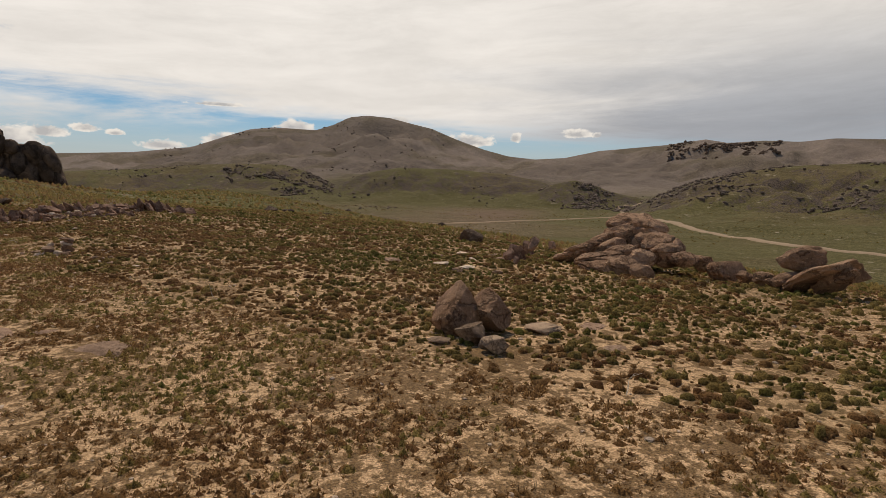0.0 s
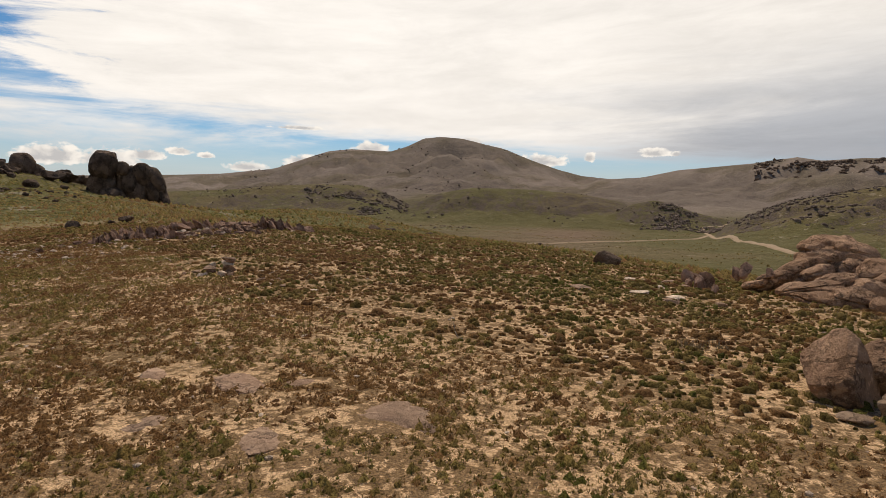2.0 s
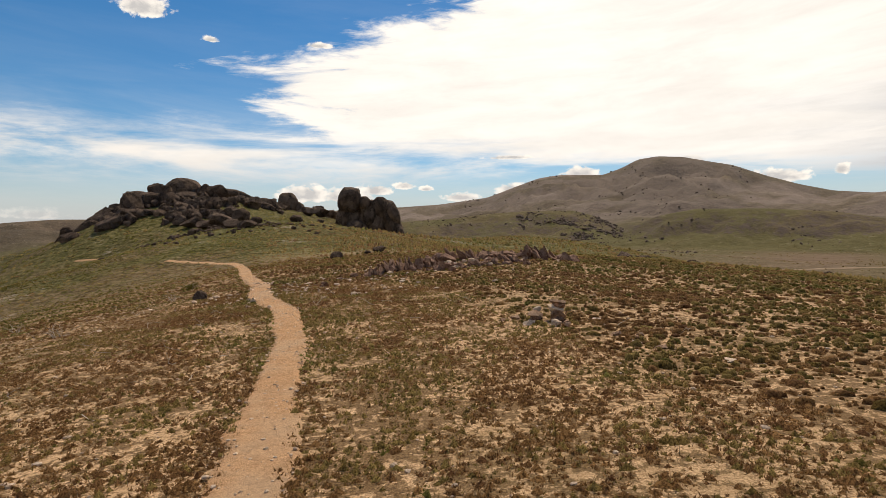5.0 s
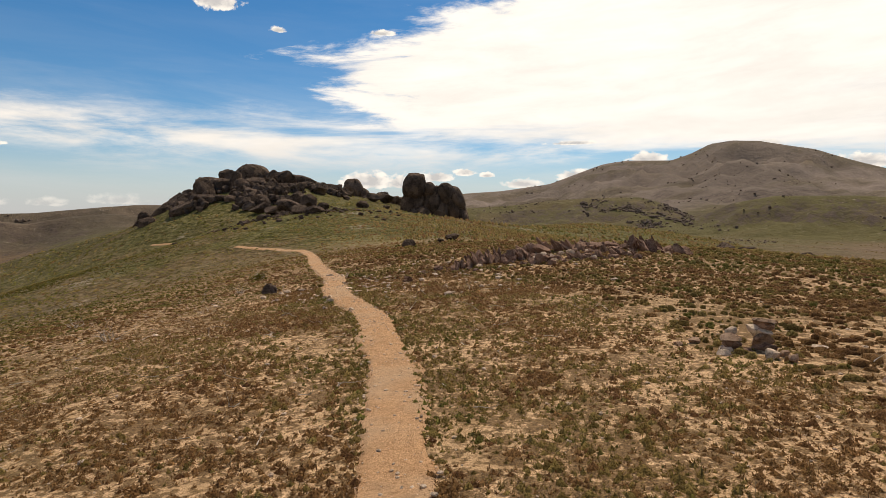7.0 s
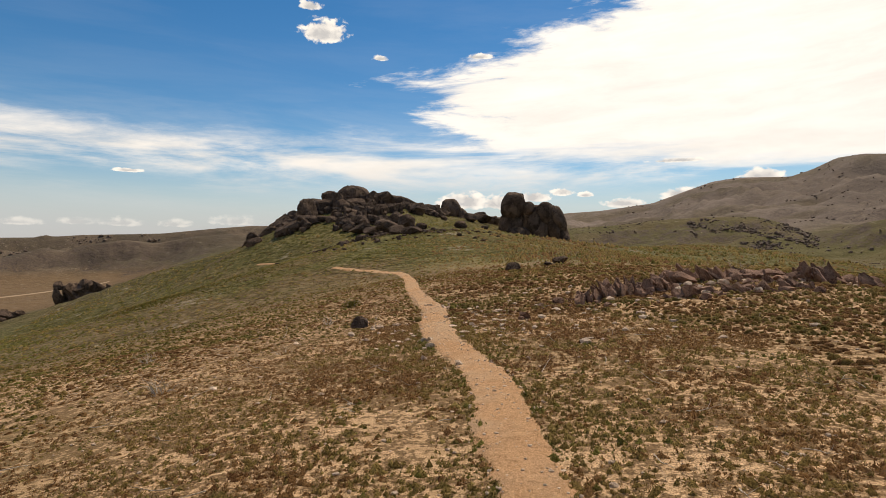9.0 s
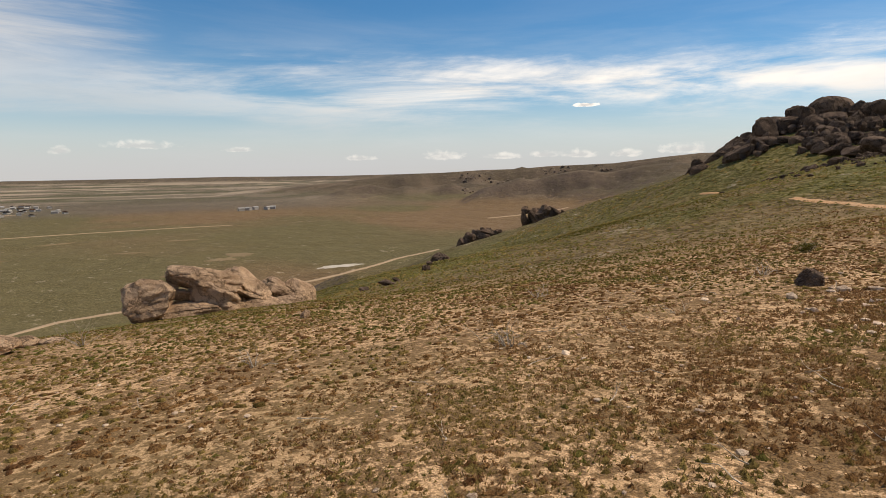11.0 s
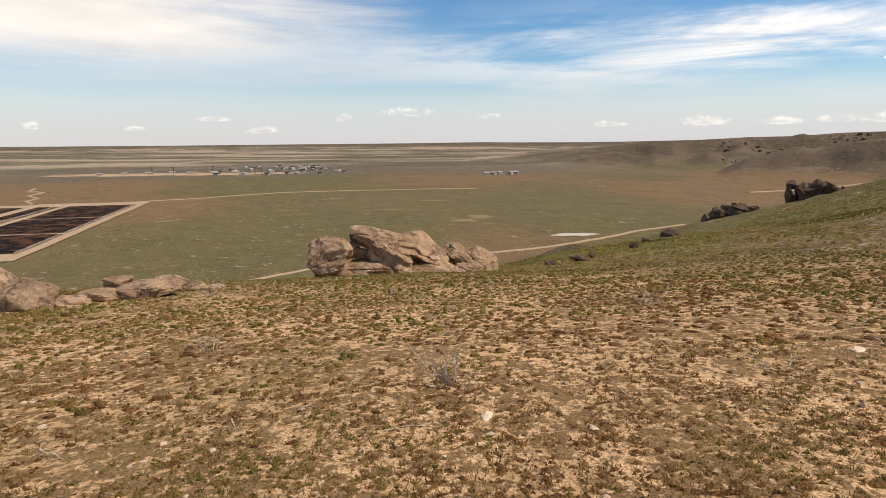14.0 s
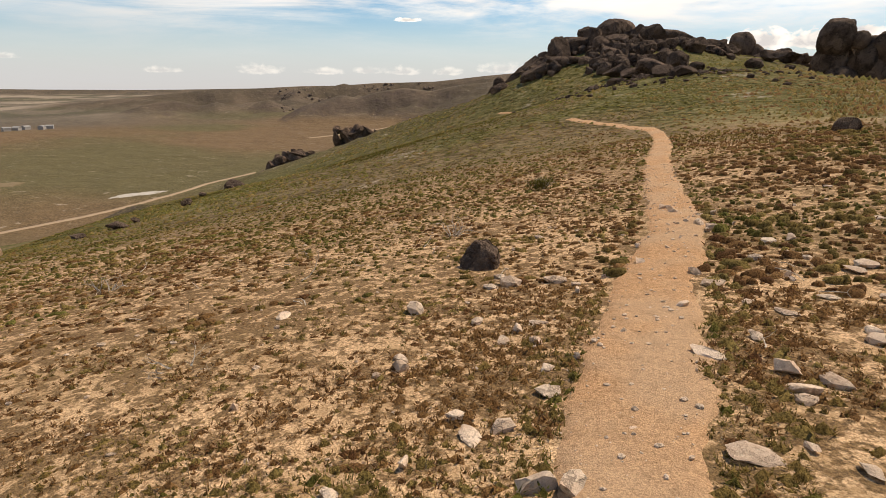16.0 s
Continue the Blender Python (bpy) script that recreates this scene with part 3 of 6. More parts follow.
ground = tagged(new("ground", ground_mesh), "dry hilltop turf falling to green hills and a wide plain", "ground", kind="structure")


def ribbon(name, mat, xs, ys, half, lift, steps, label, category, across=9, ragged=0.0, seed=0):
    """A strip of bare earth laid along a line over the ground."""
    xs, ys = np.asarray(xs, float), np.asarray(ys, float)
    run = np.concatenate([[0], np.cumsum(np.hypot(np.diff(xs), np.diff(ys)))])
    s = np.linspace(0, run[-1], steps)
    px, py = np.interp(s, run, xs), np.interp(s, run, ys)
    k = max(3, steps // 60) | 1
    pad = k // 2
    px = np.convolve(np.pad(px, pad, mode="edge"), np.ones(k) / k, "valid")
    py = np.convolve(np.pad(py, pad, mode="edge"), np.ones(k) / k, "valid")
    tx, ty = np.gradient(px), np.gradient(py)
    ln = np.hypot(tx, ty)
    nx, ny = ty / ln, -tx / ln
    u = np.linspace(-1, 1, across)
    wl = half * (1 + ragged * fbm(s / (half * 2.6), s * 0 + seed, 5, 73, 0.65))
    wr = half * (1 + ragged * fbm(s / (half * 2.6), s * 0 + seed + 50, 5, 79, 0.65))
    w = np.where(u[None, :] < 0, wl[:, None], wr[:, None])
    X, Y = px[:, None] + nx[:, None] * u * w, py[:, None] + ny[:, None] * u * w
    Z = height(X, Y) + lift * (1 - 2 * u ** 6)[None, :]
    mesh = smooth_sheet(name, np.stack([X, Y, Z], -1), steps, across, False)
    mesh.materials.append(mat)
    return tagged(new(name, mesh), label, category, kind="structure")


ribbon("footpath", MAT_PATH, PATH_X, PATH_Y, 0.36, 0.022, 1600, "narrow tan gravel footpath trodden through dry turf", "path", 13, 0.5)


# ---- helpers for things ----
def thing(name, x, y, z, label, category, group=""):
    ob = new(name)
    ob.location = (x, y, z)
    ob.empty_display_size = 0.2
    return tagged(ob, label, category, group)


def part(name, bm, mat, parent, label=""):
    mesh = bpy.data.meshes.new(name)
    bm.to_mesh(mesh)
    bm.free()
    mesh.materials.append(mat)
    ob = new(name, mesh)
    ob.parent = parent
    return tagged(ob, label) if label else ob


ICO = {}


def unit_ball(sub):
    if sub not in ICO:
        bm = bmesh.new()
        bmesh.ops.create_icosphere(bm, subdivisions=sub, radius=1.0)
        ICO[sub] = (np.array([v.co[:] for v in bm.verts]), np.array([[v.index for v in f.verts] for f in bm.faces]))
        bm.free()
    return ICO[sub]


def solid_noise(p, scale, seed, octaves=4):
    """Smooth noise in space for an array of points."""
    q = p * scale + 31.7
    return (fbm(q[:, 0] + 0.5 * q[:, 2], q[:, 1], octaves, seed) + fbm(q[:, 1] - 0.4 * q[:, 0], q[:, 2] + 9, octaves, seed + 5) + fbm(q[:, 2] + 0.3 * q[:, 1] + 4, q[:, 0], octaves, seed + 9)) / 1.8


def rock_mesh(name, w, d, h, seed, mat, sub=4, facets=13, rough=0.12, joints=0.04, taper=0.0, tilt=(0, 0), fine=0.05, square=2.6, cut=(0.5, 0.88)):
    """A weathered block: a rounded box cut by random planes, pitted, split by joints; sunk a little below its foot."""
    rng = np.random.default_rng(seed)
    v, faces = unit_ball(sub)
    p = v / (np.abs(v) ** square).sum(1, keepdims=True) ** (1 / square)
    for _ in range(facets):
        n = rng.normal(size=3)
        n /= np.linalg.norm(n)
        over = p @ n - rng.uniform(*cut)
        p = p - np.where(over > 0, over, 0)[:, None] * n
    bump = solid_noise(p, 1.1, seed % 97, 3)
    crag = 1 - 2 * np.abs(solid_noise(p, 2.3, seed % 89 + 40, 3))
    small = solid_noise(p, 6.0, seed % 83 + 80, 2)
    p = p * (1 + rough * 1.3 * bump + rough * 0.7 * crag + fine * small)[:, None]
    if joints:
        for _ in range(2):
            axis = rng.normal(size=3) * np.array([1, 0.7, 0.8])
            axis /= np.linalg.norm(axis)
            wave = np.abs(np.sin((p @ axis) * rng.uniform(2.0, 3.4) + rng.uniform(0, 3) + 0.6 * bump))
            p = p * (1 - joints * np.exp(-(wave / 0.13) ** 2))[:, None]
    if taper:
        p[:, :2] *= (1 - taper * (p[:, 2:3] + 1) / 2)
    p = p - (p.max(0) + p.min(0)) / 2
    p = p / np.abs(p).max(0)
    turn = np.array(Euler((radians(tilt[0]), radians(tilt[1]), rng.uniform(-0.6, 0.6))).to_matrix())
    q = (p * np.array([w / 2, d / 2, h * 0.64])) @ turn.T
    q[:, 2] += h * 0.36
    mesh = bpy.data.meshes.new(name)
    mesh.from_pydata(q.tolist(), [], faces.tolist())
    mesh.polygons.foreach_set("use_smooth", np.ones(len(faces), bool))
    mesh.set_sharp_from_angle(angle=radians(32))
    mesh.materials.append(mat)
    return mesh


def rock_part(name, parent, x, y, z, w, h, mat, seed, depth=0.85, **shape):
    ob = new(name, rock_mesh(name, w, w * depth, h, seed, mat, **shape))
    ob.parent = parent
    ob.location = Vector((x, y, z)) - Vector(parent.location)
    return ob


def lone_rock(name, x, y, w, h, mat, seed, label, category="rock", group="", z=None, depth=0.85, turn=0.0, **shape):
    ob = new(name, rock_mesh(name, w, w * depth, h, seed, mat, **shape))
    ob.location = (x, y, float(height(x, y)) if z is None else z)
    ob.rotation_euler = (0, 0, radians(turn))
    return tagged(ob, label, category, group)


def outcrop(name, rows, mat, label, seed, swell=1.18, extra=(), **shape):
    """A pile of boulders that share one root in the hill. Rows: x, y, foot, width, height."""
    cx, cy = sum(r[0] for r in rows) / len(rows), sum(r[1] for r in rows) / len(rows)
    root = thing(name, cx, cy, float(height(cx, cy)), label, "rock outcrop")
    for k, (x, y, z, w, h) in enumerate(rows):
        rock_part("boulder", root, x, y + (k % 3 - 1) * 0.12 * w, z, w * swell, h * 1.08, mat, seed + k, **shape)
    return root


def ball_mesh(name, w, d, h, seed, mat, sub, facets, cut, rough, square, seams, taper=0.0, planes=()):
    """A boulder worn round: an ovoid with a few flattened sides, faint hollows and seams."""
    rng = np.random.default_rng(seed)
    v, faces = unit_ball(sub)
    p = v / (np.abs(v) ** square).sum(1, keepdims=True) ** (1 / square)
    for _ in range(facets):
        n = rng.normal(size=3)
        n /= np.linalg.norm(n)
        over = p @ n - rng.uniform(*cut)
        p = p - np.where(over > 0, over * 0.9, 0)[:, None] * n
    for nx_, ny_, nz_, deep_ in planes:
        n = np.array([nx_, ny_, nz_]) / math.sqrt(nx_ * nx_ + ny_ * ny_ + nz_ * nz_)
        over = p @ n - deep_
        p = p - np.where(over > 0, over, 0)[:, None] * n
    bump, small = solid_noise(p, 0.9, seed % 97, 3), solid_noise(p, 5.0, seed % 83 + 80, 3)
    ridge_ = 1 - 2 * np.abs(solid_noise(p, 1.9, seed % 89 + 40, 3))
    p = p * (1 + rough * bump + rough * 0.35 * small + rough * 0.45 * ridge_)[:, None]
    if seams:
        axis = np.array([rng.normal() * 0.5, rng.normal() * 0.5, 1.0]) if seams > 0 else np.array([1.0, rng.normal() * 0.4, 0.2])
        wave = np.abs(np.sin((p @ axis) * rng.uniform(2.0, 3.0) + rng.uniform(0, 3) + 0.9 * bump))
        p = p * (1 - abs(seams) * np.exp(-(wave / 0.1) ** 2))[:, None]
    if taper:
        p[:, :2] *= 1 - taper * (p[:, 2:3] + 1) / 2
    p = (p - (p.max(0) + p.min(0)) / 2)
    p = p / np.abs(p).max(0) * np.array([w / 2, d / 2, h / 2])
    mesh = bpy.data.meshes.new(name)
    mesh.from_pydata(p.tolist(), [], faces.tolist())
    mesh.polygons.foreach_set("use_smooth", np.ones(len(faces), bool))
    mesh.set_sharp_from_angle(angle=radians(27))
    mesh.materials.append(mat)
    return mesh


def pile_up(name, rows, mat, label, seed, swell=1.12, deep=0.9, sub=4, facets=6, cut=(0.72, 0.96), rough=0.12, square=2.3, seams=0.0, word="boulder", root=None, stagger=0.0, drop=0.0):
    """Rounded boulders piled on one another. Rows: middle x, y, z, width, height, lean across the slope."""
    if root is None:
        cx, cy = sum(r[0] for r in rows) / len(rows), sum(r[1] for r in rows) / len(rows)
        root = thing(name, cx, cy, float(height(cx, cy)), label, "rock outcrop")
    for k, (x, y, z, w, h, lean) in enumerate(rows):
        ob = new(word, ball_mesh(word, w * swell, (0.6 * w + 0.4 * h) * deep * swell, h * swell, seed + k, mat, sub, facets, cut, rough, square, seams))
        ob.parent = root
        ob.location = Vector((x, y + stagger * math.sin(seed + k * 2.4), z - drop)) - Vector(root.location)
        ob.rotation_euler = (0, radians(lean), -math.atan2(x + 4, y - 10))
    return root


# ---- the crags on the hill beyond ----
SUMMIT = (
    (-52.2, 102.6, -0.1, 3.2, 1.7, -30), (-49.9, 104.6, 1.7, 3.6, 1.9, -28), (-47.4, 106.4, 3.2, 3.0, 1.9, -22), (-49.18, 98.19, 0.1, 2.7, 1.62, -20), (-43.5, 98.28, 2.19, 4.46, 1.96, -25), (-43.22, 101.52, 3.66, 2.77, 2.21, 0),
    (-42.9, 104.68, 5.6, 3.43, 4, 0), (-41.35, 107.09, 6.22, 3.5, 3.11, 8), (-40.91, 100.64, 3.71, 3.82, 2, 0), (-43.28, 115.42, 8.46, 2.75, 2.96, 8),
    (-38.63, 107.15, 6.99, 2.13, 3.68, 0), (-39.56, 116.75, 9.18, 5.53, 3.4, 0), (-37.02, 106.3, 6.35, 2.87, 2.49, 0), (-35.68, 107.69, 6.73, 3.3, 2.33, 0),
    (-34.5, 101.84, 4.86, 2.37, 2, 0), (-33.35, 103.26, 5.3, 2.58, 2.03, 0), (-35.49, 117.89, 8.61, 2.78, 2.78, 0),
)
SUMMIT_B = (
    (-32.3, 114.3, 8.09, 3.91, 3.08, 20), (-32.19, 105.11, 5.87, 2.63, 2.25, 0), (-30.63, 105.42, 5.7, 2.82, 2.07, 0), (-29.53, 107.82, 6.04, 1.92, 1.92, 0),
    (-28.56, 109.9, 6.26, 2.35, 1.96, 0), (-28.59, 115.09, 6.9, 3.29, 1.85, 20), (-26.71, 115.2, 6.39, 3.08, 1.64, 10), (-24.62, 116.27, 5.93, 3.93, 1.45, 8),
    (-22.84, 116.92, 5.45, 2.7, 1.25, 0), (-31.38, 97.97, 3.6, 3.13, 1.91, 0), (-30.02, 98.81, 3.81, 2.45, 1.75, 0), (-28.1, 98.39, 3.71, 2.43, 1.73, 0),
    (-33.9, 98.7, 3.46, 2.29, 1.41, 0), (-36.84, 100.42, 3.88, 2.34, 1.44, 0), (-38.94, 100.97, 3.91, 2.37, 1.46, 0),
)
SUMMIT_TAIL = (
    (-30.4, 119.4, 7.8, 2.1, 1.4, 10), (-29, 119.8, 7.4, 2.5, 1.6, 10), (-29.4, 119.7, 6.8, 2.4, 1.4, 0), (-26.9, 120.2, 6.6, 2.5, 1.2, 8),
    (-25.2, 120.6, 6.3, 2.7, 1.6, 5), (-24, 120.8, 6.1, 1.6, 1.4, 0), (-27.9, 120, 6.9, 1.6, 1, 0), (-40.7, 119.6, 7.7, 7.5, 5.4, 0),
    (-34.7, 121.4, 7.3, 7.6, 3.9, 8), (-47.2, 117.2, 6.4, 5.2, 3.1, 0),
)
CRAG_LOWER = (
    (-33.1, 110.4, 3.9, 2.7, 1.8), (-31.3, 110.8, 3.9, 2.5, 2.1), (-36.2, 109.3, 3.7, 2.8, 2.1),
    (-47.2, 110, 3.7, 2.3, 1.6), (-45.2, 110.9, 4.1, 2.7, 2.3), (-53.1, 104.8, -0.6, 1.7, 1.9),
    (-48.6, 109.5, 1.9, 2.6, 2.1), (-42.8, 112.1, 3.2, 5.7, 3.4), (-37.7, 112.7, 3.7, 5.7, 3), (-32.5, 113.2, 3.9, 4.6, 2.7),
    (-40.5, 109.8, 3.4, 2.5, 1.5), (-43, 110.4, 3.7, 2.1, 1.6), (-34.6, 109.7, 3.7, 1.8, 1.4),
)
summit = pile_up("summit_crag", SUMMIT, MAT_CRAG, "dark brown pile of rounded granite boulders crowning a grassy hill", 100, sub=4, facets=10, cut=(0.6, 0.94), rough=0.17, swell=1.06, square=2.6, drop=0.55)
pile_up("", SUMMIT_B, MAT_CRAG, "", 116, root=summit, facets=10, cut=(0.58, 0.94), rough=0.17, swell=1.06, square=2.6, drop=0.55)
pile_up("", SUMMIT_TAIL, MAT_CRAG, "", 132, root=summit, facets=9, cut=(0.55, 0.9), sub=3)
outcrop("shoulder_crag", CRAG_LOWER, MAT_CRAG, "dark granite blocks along the shoulder of a hill", 140, facets=8, cut=(0.62, 0.95), rough=0.09, fine=0.02, square=2.3, joints=0)
slab_root = thing("leaning_slab", -50.2, 107.0, 0.5, "long dark granite slab sloping down the hillside", "rock outcrop")
rock_part("slab", slab_root, -49.0, 108.8, 1.2, 6.2, 3.4, MAT_CRAG, 171, depth=0.7, tilt=(0, -24))
rock_part("slab", slab_root, -51.8, 107.6, -0.2, 4.6, 2.6, MAT_CRAG, 172, depth=0.7, tilt=(0, -22))
rock_part("slab", slab_root, -46.6, 109.6, 2.6, 3.2, 2.4, MAT_CRAG, 173, depth=0.8, tilt=(0, -14))
# smaller blocks that fill the crown of the hill
crown = thing("crown_blocks", -36.0, 115.0, 7.0, "tumbled smaller granite blocks filling the crown of a hill", "rock outcrop")
cr = np.random.default_rng(3)
for k in range(230):
    x, y, z, w, h, lean = (SUMMIT + SUMMIT_B)[5 + k % 25]
    x, y = x + cr.normal() * 1.3, y - 0.5 - abs(cr.normal()) * 1.6
    w = 0.45 + 1.3 * cr.random() ** 1.8
    rock_part("block", crown, x, y, float(height(x, y)) + cr.uniform(-0.15, 0.3), w, w * cr.uniform(0.5, 1.0), MAT_CRAG, 900 + k, sub=2, cut=(0.42, 0.85))
LOW_BLOCKS = (
    (-24.42, 91.62, 3.02, 2.55, 2.23, 0), (-24.06, 86.6, 1.93, 3.14, 1.64, 10), (-21.29, 85.21, 2.33, 2.19, 2.19, 8), (-29.29, 91.37, 1.88, 3.37, 1.44, 0),
    (-26.18, 87.81, 1.5, 3.05, 1.07, 0), (-18.42, 75.67, 1.27, 2.02, 0.89, 0), (-19.35, 84.84, 1.89, 1.44, 1.01, 0), (-31.96, 94.34, 2.11, 2.17, 1.17, 0),
    (-20.45, 77.31, 1.36, 1.95, 1.04, 0), (-26.96, 93.36, 2.67, 1.96, 1.47, 0),
)
low = pile_up("low_crag", LOW_BLOCKS, MAT_CRAG, "low broken crag with rubble on a green slope", 180, facets=14, cut=(0.45, 0.85), square=3.0, sub=4)
for k in range(70):
    x, y = cr.normal(-22.5, 3.6), cr.normal(80.0, 2.0)
    w = 0.35 + 0.8 * cr.random() ** 2
    rock_part("rubble", low, x, y, float(height(x, y)) - 0.1, w, w * cr.uniform(0.45, 0.9), MAT_CRAG, 2000 + k, sub=2, cut=(0.4, 0.8))
outcrop("ridge_rocks", ((-25.4, 111.4, 5, 2.5, 1.7), (-25.3, 122.6, 5.0, 3.2, 2.1), (-23.5, 124, 4.8, 3.4, 1.8), (-20.5, 140, 4.6, 3.0, 1.7), (-17.1, 146, 4.0, 3.4, 2.8), (-14.6, 143, 3.2, 3.0, 2.2), (-18.4, 144, 4.2, 2.4, 2.4)), MAT_CRAG, "broken dark rocks along a grassy ridge", 200)
EGG = (
    (-24.57, 142.98, 7.97, 4.65, 5.17, 0), (-22.14, 143.33, 6.83, 2.58, 3.36, 0), (-26.98, 142.58, 6.28, 2.84, 1.81, 0),
)
pile_up("egg_rock", EGG, MAT_CRAG, "tall rounded granite boulder with a smaller one at its side", 211, sub=4, facets=4, cut=(0.8, 0.98), rough=0.09, swell=1.05, square=2.15, drop=0.8)
RIDGE = (
    (-17.61, 128.73, 4.92, 3.66, 1.83, 0), (-15.69, 132.66, 4.97, 2.83, 1.89, 0), (-14.49, 138.29, 4.96, 2.22, 1.48, 0), (-20.3, 133.49, 3.33, 3.58, 1.67, 0),
    (-13.2, 137.45, 4.56, 1.95, 1.22, 0),
)
pile_up("ridge_blocks", RIDGE, MAT_CRAG, "broken dark blocks on a grassy saddle between crags", 219, sub=3, facets=14, cut=(0.45, 0.88), rough=0.2, square=2.8)
GREAT = (
    (-9.72, 129.41, 8.01, 5, 5.91, 18), (-8.16, 129.47, 9.82, 1.25, 1.59, 0), (-10.03, 129.4, 4.49, 5.23, 5.69, 5), (-6.68, 129.51, 7.56, 2.72, 2.72, 0),
    (-5, 129.53, 6.65, 3.62, 3.39, 0), (-2.99, 129.52, 6.31, 4.06, 5.41, -25), (-0.77, 129.48, 5.51, 2.7, 6.07, -25), (-4.18, 129.53, 3.15, 5.42, 7.23, -8),
    (-1.75, 129.5, 3.6, 2.7, 5.18, -18), (0.02, 129.45, 2.49, 2.69, 7.63, -14), (-1.06, 129.48, 0.35, 3.15, 4.27, -8), (0.92, 129.41, 0.25, 1.79, 4.93, -6),
    (-6.63, 129.51, 1.44, 4.76, 3.63, 0), (-4.38, 129.53, -0.24, 5.2, 3.16, 10), (-2.04, 129.51, -0.22, 3.15, 2.93, 0),
)
GREAT_B = (
    (-8.32, 129.47, 2.23, 4.77, 3.63, 8), (-11.14, 129.34, 3.12, 3.19, 3.64, 0), (-0.49, 129.47, -1.22, 3.59, 1.8, 0), (-5.54, 129.53, 4.73, 3.39, 4.53, 0),
    (0.61, 129.43, -1.66, 2.91, 1.34, 0),
)
GREAT_BACK = ((-6.1, 132.6, 3.3, 8.4, 8.4, 0), (-2.3, 132.6, 2.6, 6.2, 7, -8))
great = pile_up("great_crag", GREAT, MAT_CRAG, "huge dark granite crag of upright rounded blocks split by joints", 230, sub=4, swell=0.98, facets=4, cut=(0.8, 0.98), rough=0.13, square=2.2, stagger=0.9, drop=0.7)
pile_up("", GREAT_B + GREAT_BACK, MAT_CRAG, "", 250, root=great, sub=4, facets=6, swell=1.0, stagger=0.6, drop=0.7)
for k, (x, y, w, h) in enumerate(((2.8, 115.4, 2.6, 1.7), (4.7, 115.3, 2.8, 1.0), (0.9, 117, 1.4, 0.8), (7, 114, 1.3, 0.6), (-14.8, 88.9, 1.9, 1.0), (-12.5, 99.2, 1.1, 0.7))):
    lone_rock("fallen_rock", x, y, w, h, MAT_CRAG, 260 + k, "dark fallen boulder lying in grass below a crag", "rock", "fallen rocks by the crag")
for k, (x, y, w, h) in enumerate(((-3.1, 49.3, 1.0, 0.4), (-5.8, 44.8, 0.9, 0.4), (-3.9, 47.2, 0.5, 0.22), (33.8, 51.0, 2.3, 0.9), (31.9, 50.6, 1.5, 0.5), (29.0, 52.0, 0.8, 0.3), (14.3, 46.4, 1.2, 0.5), (15.5, 46.0, 1.0, 0.3), (18.2, 44.3, 0.8, 0.25))):
    lone_rock("brow_rock", x, y, w, h * 1.2, MAT_CRAG, 280 + k, "low dark rock sitting in dry turf", "rock", "rocks on the brow", sub=3)
spur = thing("spur_crag", -138, 128, float(height(-138, 128)), "jagged row of dark rocks on a green spur above the plain", "rock outcrop")
slope = thing("slope_crag", -112, 133, float(height(-112, 133)), "dark craggy outcrop on a green slope above the plain", "rock outcrop")
SPUR_ROCKS = (
    (-141.09, 123.62, -26.05, 3.91, 2.41, 0), (-139.49, 125.65, -24.34, 4.18, 2.99, 0), (-137.89, 127.61, -22.51, 4.15, 4.15, 15), (-136.28, 129.53, -21.01, 4.7, 4.41, -10),
    (-134.66, 131.41, -19.83, 4.96, 4.08, 0), (-133.02, 133.25, -19.1, 5.2, 3.47, 8), (-131.19, 135.25, -18.8, 4.01, 2.58, 0), (-136.99, 128.69, -23.63, 6.49, 3.25, -20),
    (-142.47, 121.82, -27.13, 3.33, 1.51, 0), (-133.59, 132.62, -20.91, 6.38, 2.9, 0),
)
SLOPE_ROCKS = (
    (-113.82, 129.24, -13.62, 2.35, 4.95, -15), (-111.72, 131.18, -12.83, 4.75, 5.54, 0), (-110.04, 132.67, -11.99, 5.59, 4.53, 0), (-108.14, 134.32, -12.08, 5.11, 4.03, 15),
    (-106.09, 136.04, -13.13, 4.89, 2.99, 10), (-103.96, 137.76, -13.37, 3.84, 2.19, 5), (-109.19, 133.42, -14.84, 5.88, 3.74, 0), (-112.13, 130.81, -15.97, 6.84, 4.21, -10),
    (-102.64, 138.81, -13.16, 1.93, 1.65, 0), (-110.21, 132.53, -14.38, 7.18, 4.52, 0), (-107.26, 135.07, -14.42, 5.67, 3.24, 0),
)
jr = np.random.default_rng(77)
for root_, rows_, seed_ in ((spur, SPUR_ROCKS, 1500), (slope, SLOPE_ROCKS, 1600)):
    pile_up("", rows_, MAT_CRAG, "", seed_, root=root_, facets=16, cut=(0.42, 0.86), rough=0.3, square=2.8, swell=1.02)
    for x, y, z, w, h, lean in rows_:
        for k in range(5):
            s_ = w * jr.uniform(0.2, 0.45)
            rock_part("block", root_, x + jr.normal() * w * 0.3, y + jr.normal() * w * 0.2, z + jr.uniform(-0.5, 0.35) * h, s_, s_ * jr.uniform(0.5, 0.9), MAT_CRAG, seed_ + 20 + int(jr.integers(900)), sub=2, cut=(0.4, 0.8), taper=0.1, tilt=(0, jr.uniform(-25, 25)), facets=16, rough=0.2)
